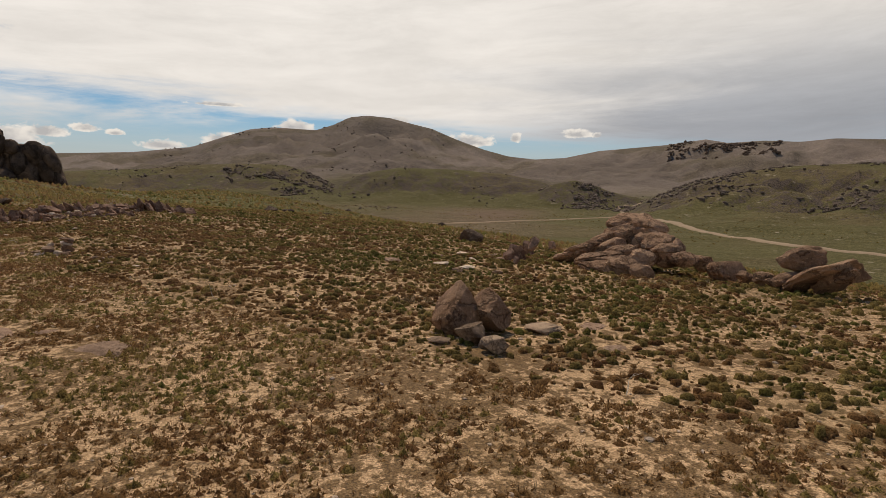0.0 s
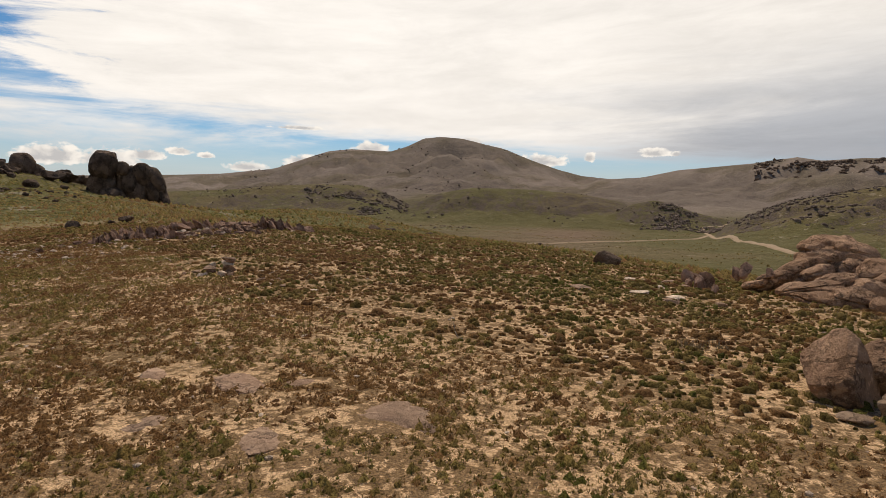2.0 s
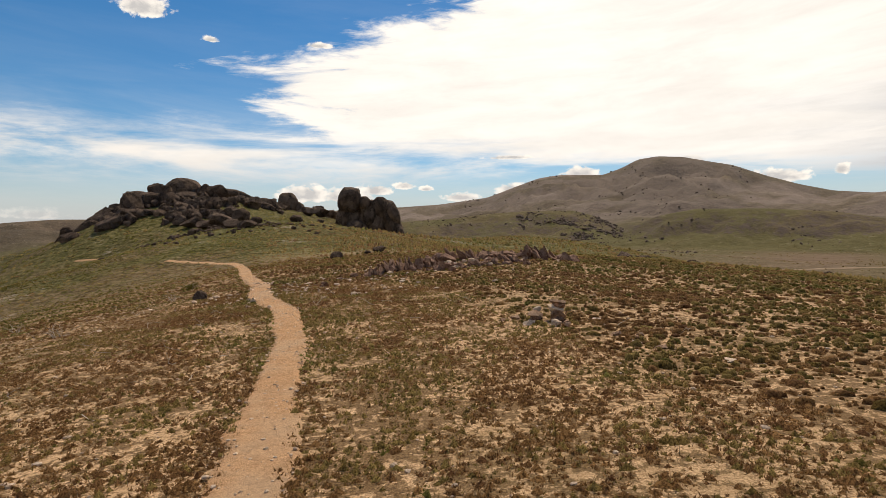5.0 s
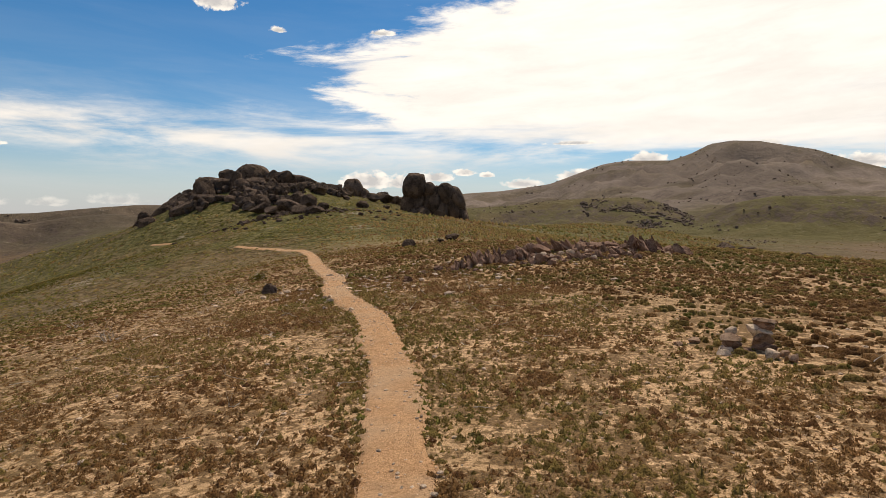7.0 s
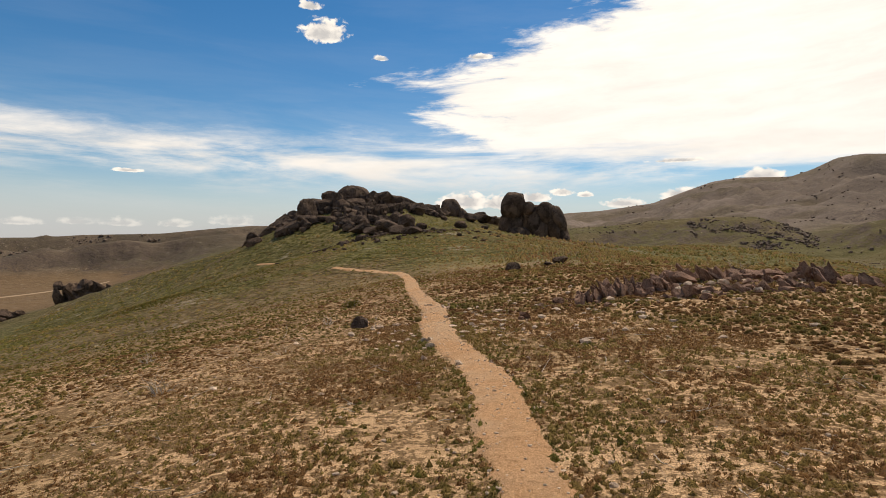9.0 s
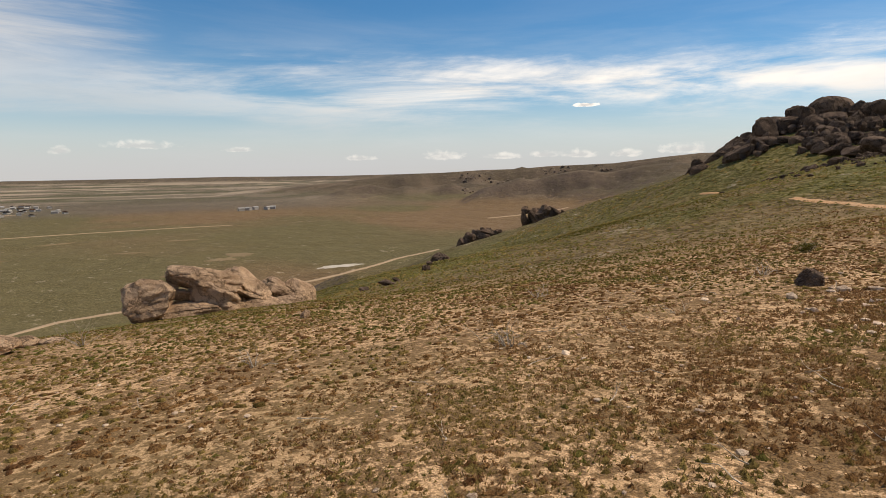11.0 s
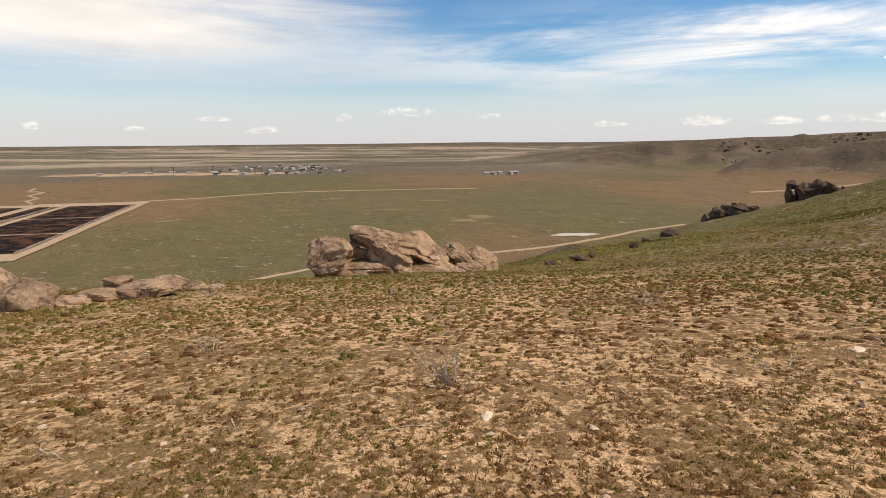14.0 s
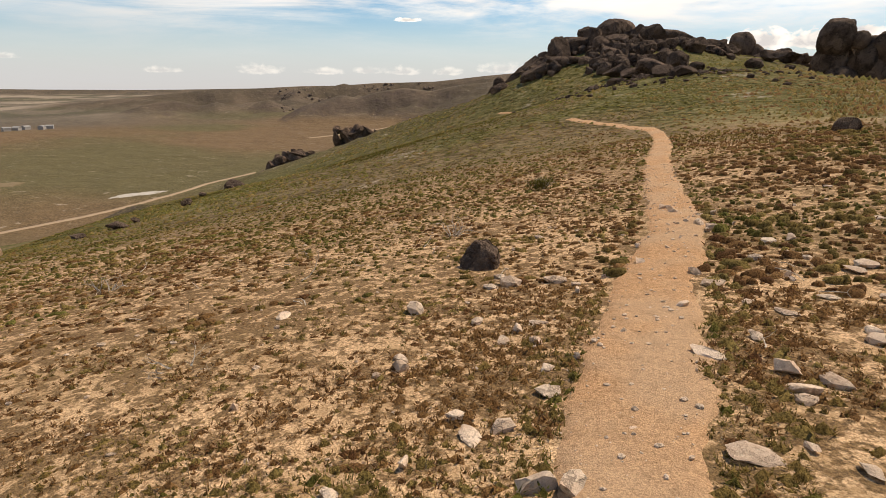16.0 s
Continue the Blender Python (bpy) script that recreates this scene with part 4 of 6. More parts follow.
for k, (x, y, w, h) in enumerate(((-43.2, 43.6, 1.3, 0.45), (-44.6, 44.6, 0.9, 0.4), (-37.7, 36.2, 1.5, 0.35), (-39.2, 38.0, 0.8, 0.3), (-36.2, 33.5, 0.9, 0.25), (-79.0, 73.0, 4.2, 1.7), (-82.5, 74.5, 2.2, 1.0), (-76.0, 71.5, 1.6, 0.7), (-58.0, 57.5, 1.4, 0.5), (-52.0, 50.5, 1.0, 0.5))):
    lone_rock("slope_rock", x, y, w * 0.75, h, MAT_CRAG, 340 + k, "dark granite rock half sunk in a green slope", "rock", "rocks on the west slope")

# ---- golden boulders at the western brow ----
GOLD_PILE = (
    (-33.18, 20.72, -5.61, 2.13, 1.69, -8), (-33.42, 20.29, -6.01, 1.21, 1.37, -14), (-33.82, 23.33, -5.15, 3.29, 1.19, 14), (-34.38, 25.43, -5.84, 2.29, 1.35, 32),
    (-33.16, 23.6, -5.89, 2.34, 1.39, 20), (-34.07, 21.74, -5.36, 0.79, 0.45, 0), (-33.6, 22.24, -5.68, 0.9, 0.45, 0), (-36.67, 28.31, -6.95, 2.31, 1.35, 22),
    (-36.31, 29.35, -7.1, 1.98, 1.28, 36), (-35.55, 28.48, -7.23, 1.68, 0.81, 10), (-33.87, 25.43, -6.71, 3, 0.98, 10), (-32.98, 22.31, -6.36, 3.07, 0.82, 0),
    (-33.94, 26.99, -7.11, 2.69, 0.76, 6), (-33.15, 21, -6.62, 1.69, 0.66, 0), (-34.69, 26.2, -6.37, 1.19, 1.01, 30),
)
pile_up("brow_boulders", GOLD_PILE, MAT_GOLD, "heap of golden rounded granite boulders at the brow of the hill", 360, sub=5, swell=1.12, facets=9, cut=(0.6, 0.95), rough=0.22, deep=1.2, square=2.4, seams=0.07, drop=0.12)
WEST_SLABS = (
    (-22.76, 10.54, -3.66, 1.29, 0.68, 5), (-23, 11.11, -3.86, 1.38, 0.69, 34), (-22.63, 10.24, -3.6, 0.52, 0.33, 0), (-21.78, 12.48, -4.12, 1.24, 0.77, 24),
    (-23.23, 11.75, -4.18, 0.48, 0.29, 0), (-23.41, 14.89, -4.5, 1.61, 0.54, -5), (-23.87, 13.99, -4.33, 0.75, 0.31, 0), (-25.57, 15.07, -4.91, 1.02, 0.49, 16),
    (-25, 15.84, -4.87, 0.81, 0.33, 0), (-22.64, 10.25, -4.21, 0.97, 0.27, 0), (-22.72, 11.07, -4.44, 1.73, 0.43, 5), (-21.14, 10.49, -4.21, 1.54, 0.36, 0),
    (-19.46, 11.05, -3.97, 1.28, 0.25, 0),
)
WEST_LOW = (
    (-22.46, 9.87, -3.84, 0.66, 0.27, 0), (-22.98, 13.66, -4.52, 1.03, 0.36, 0), (-22.15, 13.14, -4.44, 1.13, 0.24, 0), (-22.8, 10.63, -4.01, 0.77, 0.25, 0),
    (-21.66, 11.99, -4.36, 0.87, 0.2, 0), (-29.33, 5.87, -5.87, 1.25, 0.37, 0), (-24.22, 14.19, -4.77, 0.7, 0.28, 0), (-24.77, 16.5, -4.91, 0.55, 0.15, 0),
)
for k, (x, y, z, w, h, lean) in enumerate(WEST_SLABS + WEST_LOW):
    ob = new("brow_slab", ball_mesh("brow_slab", w * 1.15, w * 0.9, h * 1.15, 400 + k, MAT_GOLD, 4, 11, (0.55, 0.94), 0.24, 2.4, 0.08))
    ob.location = (x, y, z - 0.12 * h)
    ob.rotation_euler = (0, radians(lean), -math.atan2(x + 4, y - 10))
    tagged(ob, "low golden rounded granite slab cropping out of gravelly turf", "rock", "golden slabs on the western brow")
LEFTS = ((-28.5, 9.6, 1.9, 0.7), (-27.2, 6.6, 2.2, 0.6), (-23.4, 9.4, 1.9, 0.45), (-21.9, 7.8, 2.0, 0.4), (-20.3, 8.6, 1.5, 0.3), (-22.71, 10.96, 1.5, 0.4), (-21.2, 9.6, 1.6, 0.35), (-25.0, 8.6, 1.4, 0.4), (-23.5, 8.2, 1.2, 0.35), (-19.2, 10.2, 0.9, 0.2))
for k, (x, y, w, h) in enumerate(LEFTS):
    lone_rock("brow_slab", x, y, w * 0.95, h * 0.65, MAT_GOLD, 420 + k, "low golden granite slab level with gravelly turf", "rock", "golden slabs on the western brow", facets=8, cut=(0.6, 0.95), rough=0.12, depth=1.1, turn=23 * k, taper=0.3, sub=4, joints=0)

# ---- boulders on the eastern brow ----
LAYERS = (
    (16.35, 12.71, -1.29, 1.73, 1.23, 8), (15.71, 12.78, -1.48, 1.04, 0.69, -24), (14.96, 12.84, -1.6, 1.12, 0.58, -30), (14.28, 12.77, -1.74, 0.9, 0.5, -32),
    (13.73, 12.86, -1.84, 0.85, 0.39, -28), (13.35, 13.03, -1.95, 0.65, 0.26, -20), (15.85, 11.98, -1.55, 0.74, 0.67, 20), (15.39, 10.96, -1.63, 1.06, 0.81, 14),
    (14.97, 10.47, -1.71, 0.72, 0.6, 20), (15.69, 11.26, -1.44, 0.55, 0.39, 0), (14.78, 9.74, -1.77, 0.63, 0.37, 10), (12.89, 11.26, -1.83, 1.17, 0.35, -14),
    (12.62, 10.94, -2.07, 1.2, 0.48, -6), (12.62, 10.18, -1.95, 0.84, 0.6, 8),
)
LAYERS_FRONT = (
    (12.54, 9.51, -2, 0.47, 0.42, 10), (13.8, 10.54, -1.79, 0.72, 0.49, 0), (13.83, 11.27, -1.72, 0.91, 0.45, -20), (13.14, 11.96, -1.92, 0.61, 0.31, -20),
    (16.65, 12.78, -1.11, 1.07, 0.64, 14), (16.11, 12.9, -1.25, 0.88, 0.53, -16), (16.3, 12.2, -1.32, 0.69, 0.75, 30), (14.45, 12.17, -1.68, 0.81, 0.49, -26),
)
SPLIT = (
    (15.32, 6.9, -1.49, 0.86, 0.61, 0), (15.57, 6.82, -1.34, 0.42, 0.34, 0), (15.06, 6.5, -1.88, 1.51, 0.35, -30), (15.36, 6.31, -1.81, 1.24, 0.38, -34),
    (15.25, 6.04, -1.92, 0.95, 0.32, -36), (14.94, 7, -2, 0.61, 0.36, -20), (14.78, 7.55, -2, 0.45, 0.26, 0), (15.15, 8.76, -1.99, 0.8, 0.52, 10),
    (15.27, 9.54, -1.89, 0.67, 0.45, 0), (14.93, 8.14, -2.03, 0.35, 0.24, 0), (14.53, 7.17, -2.05, 0.33, 0.19, 0), (15.77, 6.07, -1.78, 0.68, 0.54, -30),
)
layers = pile_up("layered_boulders", LAYERS, MAT_GRANITE, "reddish brown granite boulders split into rounded layers on the brow", 430, sub=5, deep=1.3, swell=1.2, facets=5, cut=(0.74, 0.97), rough=0.16, seams=0.16, square=2.2)
pile_up("", LAYERS_FRONT, MAT_GRANITE, "", 445, root=layers, sub=4, deep=1.3, swell=1.2, facets=7, cut=(0.66, 0.95), rough=0.18, seams=0.14, square=2.3)
pile_up("split_boulders", SPLIT, MAT_GRANITE, "brown granite boulders split by slanting cracks on the brow", 460, sub=4, deep=1.2, swell=1.12, facets=10, cut=(0.55, 0.93), rough=0.2, seams=0.06, square=2.5)
for k, (x, y, w, h) in enumerate(((16, 8.25, 0.5, 0.35), (15.83, 8.56, 0.45, 0.32), (16.6, 8.0, 0.4, 0.3))):
    lone_rock("brow_stone", x, y, w, h, MAT_GRANITE, 480 + k, "small brown granite stone among dry grass", "rock", "stones between the boulders", facets=6)
lone_rock("wedge_rock", 16.5, 22.3, 1.0, 0.6, MAT_CRAG, 490, "dark wedge of rock standing on the turf", "rock", taper=0.5, tilt=(0, 12))
SHARDS = (
    (12.86, 14.83, -1.86, 0.39, 0.53, -20), (14.09, 15.64, -1.91, 0.34, 0.64, -30), (11.54, 13.15, -1.75, 0.31, 0.56, -25), (11.04, 13.01, -1.8, 0.39, 0.39, -10),
    (10.49, 12.09, -1.81, 0.23, 0.25, 20), (11.41, 13.63, -1.88, 0.25, 0.25, 0), (10.21, 11.36, -1.31, 0.24, 0.29, -20), (10.33, 11.21, -1.23, 0.24, 0.35, 8),
    (10.63, 10.82, -1.27, 0.18, 0.18, 0),
)
shards = thing("tilted_shards", 9.8, 14.6, float(height(9.8, 14.6)), "tilted grey shards of split rock standing in turf", "rock outcrop")
for k, (x, y, z, w, h, lean) in enumerate(SHARDS):
    rock_part("shard", shards, x, y, z - h * 0.5, w * 1.3, h * 0.95, MAT_LEDGE, 500 + k, depth=0.6, tilt=(-12, lean * 1.4), sub=3, taper=0.4, facets=18, cut=(0.35, 0.8))
for k, (x, y, w) in enumerate(((8.2, 11.2, 0.6), (7.6, 10.8, 0.5), (8.4, 10.4, 0.45), (7.9, 11.9, 0.55), (10.2, 12.6, 0.4), (11.0, 13.4, 0.5), (9.6, 12.9, 0.45), (6.9, 12.6, 0.7), (11.7, 14.5, 0.7), (10.9, 15.2, 0.5), (9.0, 13.6, 0.35))):
    lone_rock("flat_stone", x, y, w * 0.75, 0.08, MAT_BEDROCK if k % 3 else MAT_PALE, 520 + k, "flat weathered stone lying in dry turf", "stone", "flat stones by the shards", depth=0.7, sub=3, turn=40 * k)

# ---- the boulder pair near the walk's start, and the stones at its foot ----
for k, (x, y, z, w, d, h, say) in enumerate(((4.08, 5.80, -1.43, 0.62, 0.56, 0.66, "rough reddish granite boulder with a sloping face"), (4.49, 5.61, -1.45, 0.46, 0.46, 0.5, "squat reddish granite boulder leaning on a larger one"))):
    faces_ = ((0.15, -1.0, 0.2, 0.5), (-0.75, 0.2, 0.7, 0.5), (-0.5, -0.5, 0.85, 0.62), (0.9, -0.2, 0.6, 0.7)) if k == 0 else ((0.2, -1.0, 0.2, 0.55), (-0.5, -0.4, 0.9, 0.6), (0.7, -0.3, 0.7, 0.65))
    ob = new("granite_boulder", ball_mesh("granite_boulder", w * 1.08, d * 1.1, h * 1.08, 551 + 5 * k, MAT_GRANITE, 5, 4, (0.75, 0.97), 0.12, 2.3, 0.0, 0.3, faces_))
    ob.location = (x, y, z)
    tagged(ob, say, "boulder", "boulder pair")
for k, (x, y, w, h) in enumerate(((3.88, 5.2, 0.36, 0.27), (3.92, 4.98, 0.18, 0.16), (3.87, 4.78, 0.3, 0.22), (3.55, 5.35, 0.26, 0.08), (5.1, 5.35, 0.5, 0.1))):
    ob = new("grey_stone", ball_mesh("grey_stone", w, w * 0.9, h, 560 + k, MAT_SLATE, 4, 11, (0.55, 0.92), 0.2, 2.5, 0.0))
    ob.location = (x, y, float(height(x, y)) + h * 0.32)
    tagged(ob, "grey lichened rounded stone at the foot of a boulder", "stone", "stones by the boulder pair")
SLABS = ((5.34, 4.4, 0.75, 0.1), (5.28, 5.5, 0.6, 0.1), (-0.59, 8.32, 0.85, 0.07), (0.17, 6.9, 0.98, 0.09), (-0.69, 6.85, 0.62, 0.06), (-1.55, 7.6, 0.6, 0.06), (-0.1, 8.0, 0.4, 0.05), (5.9, 5.2, 0.7, 0.07), (-1.3, 8.9, 0.7, 0.06))
for k, (x, y, w, h) in enumerate(SLABS):
    lone_rock("bedrock_slab", x, y, w, h, MAT_BEDROCK, 580 + k, "flat brown bedrock slab level with the turf", "rock", "bedrock slabs", rough=0.28, depth=0.8, turn=37 * k, sub=5, facets=20, cut=(0.5, 0.95), z=float(height(x, y)) - h * 0.72)

# ---- the ribbed ledge beside the path ----
ledge = thing("rock_ledge", 0.5, 29.0, -1.5, "low ledge of ribbed reddish rock cropping out of the turf", "rock outcrop")
lr = np.random.default_rng(5)
for k in range(26):
    f_ = k / 11 if k < 12 else (k - 12) / 13
    x, y, w, h = (-3.1 + 2.2 * f_, 28.1 + 1.9 * f_, 0.6, 0.3) if k < 12 else (-0.9 + 6.5 * f_, 30.5 + 1.6 * f_ + 0.3 * math.sin(f_ * 9), 0.8, 0.42)
    rock_part("bed", ledge, x + lr.normal() * 0.1, y + 0.15, float(height(x, y)) - 0.12, w * lr.uniform(0.8, 1.3), h * lr.uniform(0.7, 1.15), MAT_LEDGE, 1200 + k, depth=1.1, sub=4, taper=0.2, joints=0.1, facets=20, cut=(0.35, 0.85), rough=0.25)
for k in range(150):
    if k < 58:
        f_ = k / 57
        x, y, w, h, lean = -3.3 + 2.4 * f_, 27.8 + 2.0 * f_, 0.15, 0.27 + 0.08 * math.sin(f_ * 3.1), lr.uniform(-38, 4)
    elif k < 120:
        f_ = (k - 58) / 61
        x, y, w, h, lean = -1.0 + 6.7 * f_, 30.2 + 1.7 * f_ + 0.3 * math.sin(f_ * 9), 0.22, 0.36 + 0.1 * math.sin(f_ * 11), lr.uniform(-62, -8)
    else:
        f_ = (k - 120) / 29
        x, y, w, h, lean = -1.1 + 3.8 * f_, 28.0 + 1.4 * f_, 0.22, 0.24, lr.uniform(-65, -5)
    x, y = x + lr.normal() * 0.09, y + lr.normal() * 0.32
    rock_part("rib", ledge, x, y, float(height(x, y)) - 0.08, w * lr.uniform(0.6, 1.7), h * lr.uniform(0.7, 1.7), MAT_LEDGE, 1000 + k, depth=lr.uniform(1.8, 3.2) if k < 58 else lr.uniform(0.9, 2.0), tilt=(lr.uniform(-20, 10), lean), sub=3, taper=0.15, joints=0, rough=0.28, square=3.2, facets=16, cut=(0.35, 0.85))
for k in range(130):
    x, y = lr.uniform(-4.8, 5.4), 0
    y = 27.4 + 0.5 * (x + 4) + lr.normal() * 0.9
    w = 0.1 + 0.22 * lr.random() ** 2
    rock_part("rubble", ledge, x, y, float(height(x, y)) - 0.02, w, w * lr.uniform(0.35, 0.7), MAT_LEDGE if k % 3 else MAT_PALE, 1300 + k, sub=2)

# ---- cairn of flat stones ----
cairn = thing("cairn", 0.05, 16.6, -1.72, "small cairn of stacked flat stones on dry turf", "cairn")
CAIRN = ((0.08, 0, 0.0, 0.30, 0.16), (0.1, 0.02, 0.13, 0.27, 0.12), (0.07, 0, 0.22, 0.24, 0.1), (0.12, 0, 0.29, 0.2, 0.08), (0.09, 0, 0.35, 0.27, 0.05), (-0.3, -0.02, 0.0, 0.24, 0.13), (-0.27, 0.0, 0.1, 0.2, 0.1), (-0.31, 0, 0.18, 0.24, 0.06), (-0.24, 0.1, 0.22, 0.13, 0.07), (-0.12, -0.06, 0.0, 0.2, 0.1), (0.2, -0.1, 0.0, 0.16, 0.08))
for k, (dx, dy, dz, w, h) in enumerate(CAIRN):
    rock_part("flat_stone", cairn, 0.05 + dx, 16.6 + dy, -1.70 + dz * 1.2, w * 1.15, h * 1.3, (MAT_LEDGE, MAT_BEDROCK, MAT_PALE)[k % 3], 700 + k, depth=0.75, rough=0.06, square=5.0, cut=(0.45, 0.9), facets=15, sub=3, joints=0)
LOOSE = ((-0.05, 16.05, 0.2, 0.12), (0.1, 15.9, 0.16, 0.1), (0.16, 16.2, 0.18, 0.08), (-0.45, 16.3, 0.16, 0.07), (-0.5, 17.0, 0.22, 0.06), (-0.75, 16.9, 0.18, 0.05), (0.85, 16.6, 0.22, 0.06), (0.62, 15.2, 0.18, 0.06), (0.78, 14.9, 0.22, 0.07), (0.68, 14.6, 0.2, 0.05), (0.9, 14.3, 0.22, 0.05), (0.95, 15.1, 0.12, 0.06), (1.3, 13.4, 0.2, 0.04))
for k, (x, y, w, h) in enumerate(LOOSE):
    lone_rock("loose_stone", x, y, w, h, MAT_BEDROCK if k % 3 else MAT_PALE, 720 + k, "flat loose stone lying beside the cairn", "stone", "stones round the cairn", sub=3, turn=50 * k, depth=0.7, square=5.0, cut=(0.4, 0.85), facets=15, joints=0)

# ---- stones beside the path at the walk's end ----
STONES = ((-6.16, 24.62, 0.27, 0.11), (-5.66, 24.34, 0.2, 0.12), (-5.77, 23.58, 0.32, 0.07), (-5.6, 23.75, 0.1, 0.06), (-7.14, 23.38, 0.14, 0.1), (-7.9, 23.86, 0.18, 0.05), (-7.43, 24.4, 0.18, 0.05), (-6.95, 24.11, 0.13, 0.07), (-5.96, 25.04, 0.16, 0.09), (-5.61, 26.1, 0.2, 0.06), (-5.47, 27, 0.3, 0.1), (-6.27, 23.6, 0.1, 0.05), (-7.24, 22.56, 0.15, 0.06), (-5.39, 23.68, 0.15, 0.07), (-6.97, 23.25, 0.22, 0.05), (-5.35, 25.43, 0.16, 0.1), (-6.71, 25.43, 0.3, 0.03), (-6.52, 25.04, 0.13, 0.04), (-5.85, 25.64, 0.24, 0.05), (-7.36, 24.8, 0.2, 0.04), (-9.5, 24.2, 0.22, 0.05), (-9.12, 20.39, 0.17, 0.08), (-8.7, 21.0, 0.12, 0.05))
for k, (x, y, w, h) in enumerate(STONES):
    lone_rock("pale_stone", x, y, w * 0.85, h * 0.42, MAT_PALE, 740 + k, "pale flat stone half sunk in the turf", "stone", "pale stones by the path", cut=(0.3, 0.78), sub=3, turn=25 * math.sin(k * 3.7) - 14, depth=0.6, joints=0, square=4, facets=24, rough=0.16)
squat = new("dark_stone", ball_mesh("dark_stone", 0.46, 0.4, 0.36, 782, MAT_CRAG, 4, 9, (0.55, 0.9), 0.25, 2.3, 0.0, 0.5))
squat.location = (-8.75, 26.3, float(height(-8.75, 26.3)) + 0.1)
tagged(squat, "squat dark brown stone sitting in dry turf", "stone")
lone_rock("brow_stone", -17.6, 21.1, 0.26, 0.22, MAT_GOLD, 781, "small upright stone on the slope", "stone", sub=3)

# ---- clumps, tufts, gravel: too many to count ----
def raw_mesh(name, verts, mat, n=3):
    """Loose triangles, or faces of n corners, from an array of corners."""
    mesh = bpy.data.meshes.new(name)
    count = len(verts) // n
    mesh.vertices.add(len(verts))
    mesh.vertices.foreach_set("co", np.ascontiguousarray(verts, dtype=np.float32).ravel())
    mesh.loops.add(len(verts))
    mesh.loops.foreach_set("vertex_index", np.arange(len(verts), dtype=np.int32))
    mesh.polygons.add(count)
    mesh.polygons.foreach_set("loop_start", np.arange(0, len(verts), n, dtype=np.int32))
    mesh.update(calc_edges=True)
    mesh.materials.append(mat)
    return mesh


def blades(rng, cx, cy, radius, tall, count, width, splay=1.0):
    """Corners of the blades of many tufts: each blade one tapering triangle."""
    m = len(cx)
    cz = height(cx, cy)
    a = rng.uniform(0, 2 * np.pi, (m, count))
    rr = np.sqrt(rng.uniform(0, 1, (m, count)))
    bx, by = cx[:, None] + np.cos(a) * rr * radius[:, None] * 0.62, cy[:, None] + np.sin(a) * rr * radius[:, None] * 0.62
    lean = a + rng.normal(0, 0.7, (m, count))
    reach_ = radius[:, None] * rng.uniform(0.25, 0.75, (m, count)) * splay * (0.35 + rr)
    up = tall[:, None] * rng.uniform(0.45, 1.0, (m, count)) * (1.15 - 0.65 * rr * rr)
    px, py = -np.sin(lean) * width[:, None] / 2, np.cos(lean) * width[:, None] / 2
    zb = cz[:, None] - 0.015 + tall[:, None] * 0.15 * (1 - rr)
    tri = np.empty((m, count, 3, 3))
    tri[..., 0, 0], tri[..., 0, 1], tri[..., 0, 2] = bx + px, by + py, zb
    tri[..., 1, 0], tri[..., 1, 1], tri[..., 1, 2] = bx - px, by - py, zb
    tri[..., 2, 0], tri[..., 2, 1], tri[..., 2, 2] = bx + np.cos(lean) * reach_, by + np.sin(lean) * reach_, zb + up
    return tri.reshape(-1, 3)


WALK_X, WALK_Y = np.array([0, -1.4, -2.7, -3.9, -4.9, -5.4, -5.7]), np.array([0, 3, 6.5, 10, 14.3, 18.5, 21.2])


def from_walk(x, y):
    return np.sqrt(np.min((x[:, None] - WALK_X) ** 2 + (y[:, None] - WALK_Y) ** 2, axis=1))


def sow(rng, step_, x0, x1, y0, y1):
    gx, gy = np.meshgrid(np.arange(x0, x1, step_), np.arange(y0, y1, step_))
    gx = gx.ravel() + rng.uniform(-0.5, 0.5, gx.size) * step_ * 1.6
    gy = gy.ravel() + rng.uniform(-0.5, 0.5, gy.size) * step_ * 1.6
    bearing = np.degrees(np.arctan2(gx + 5.5, gy - 18)) 
    ahead = (bearing > -125) & (bearing < 60) | (np.degrees(np.arctan2(gx + 1, gy + 1)) > -28) & (np.degrees(np.arctan2(gx + 1, gy + 1)) < 80)
    d, w = off_path(gx, gy)
    keep = ahead & ((d > w - 0.05 + 0.12 * fbm(gx / 0.3, gy / 0.3, 2, 99)) | (gy > 57))
    for sx_, sy_, sw_, _h in STONES + SLABS:
        keep &= np.hypot(gx - sx_, gy - sy_) > sw_ * 0.36
    keep &= (np.hypot(gx + 41, gy - 86) > 2.2) | (np.abs((gy - 86) + 0.55 * (gx + 41)) > 0.7)
    return gx[keep], gy[keep], d[keep] - w[keep]


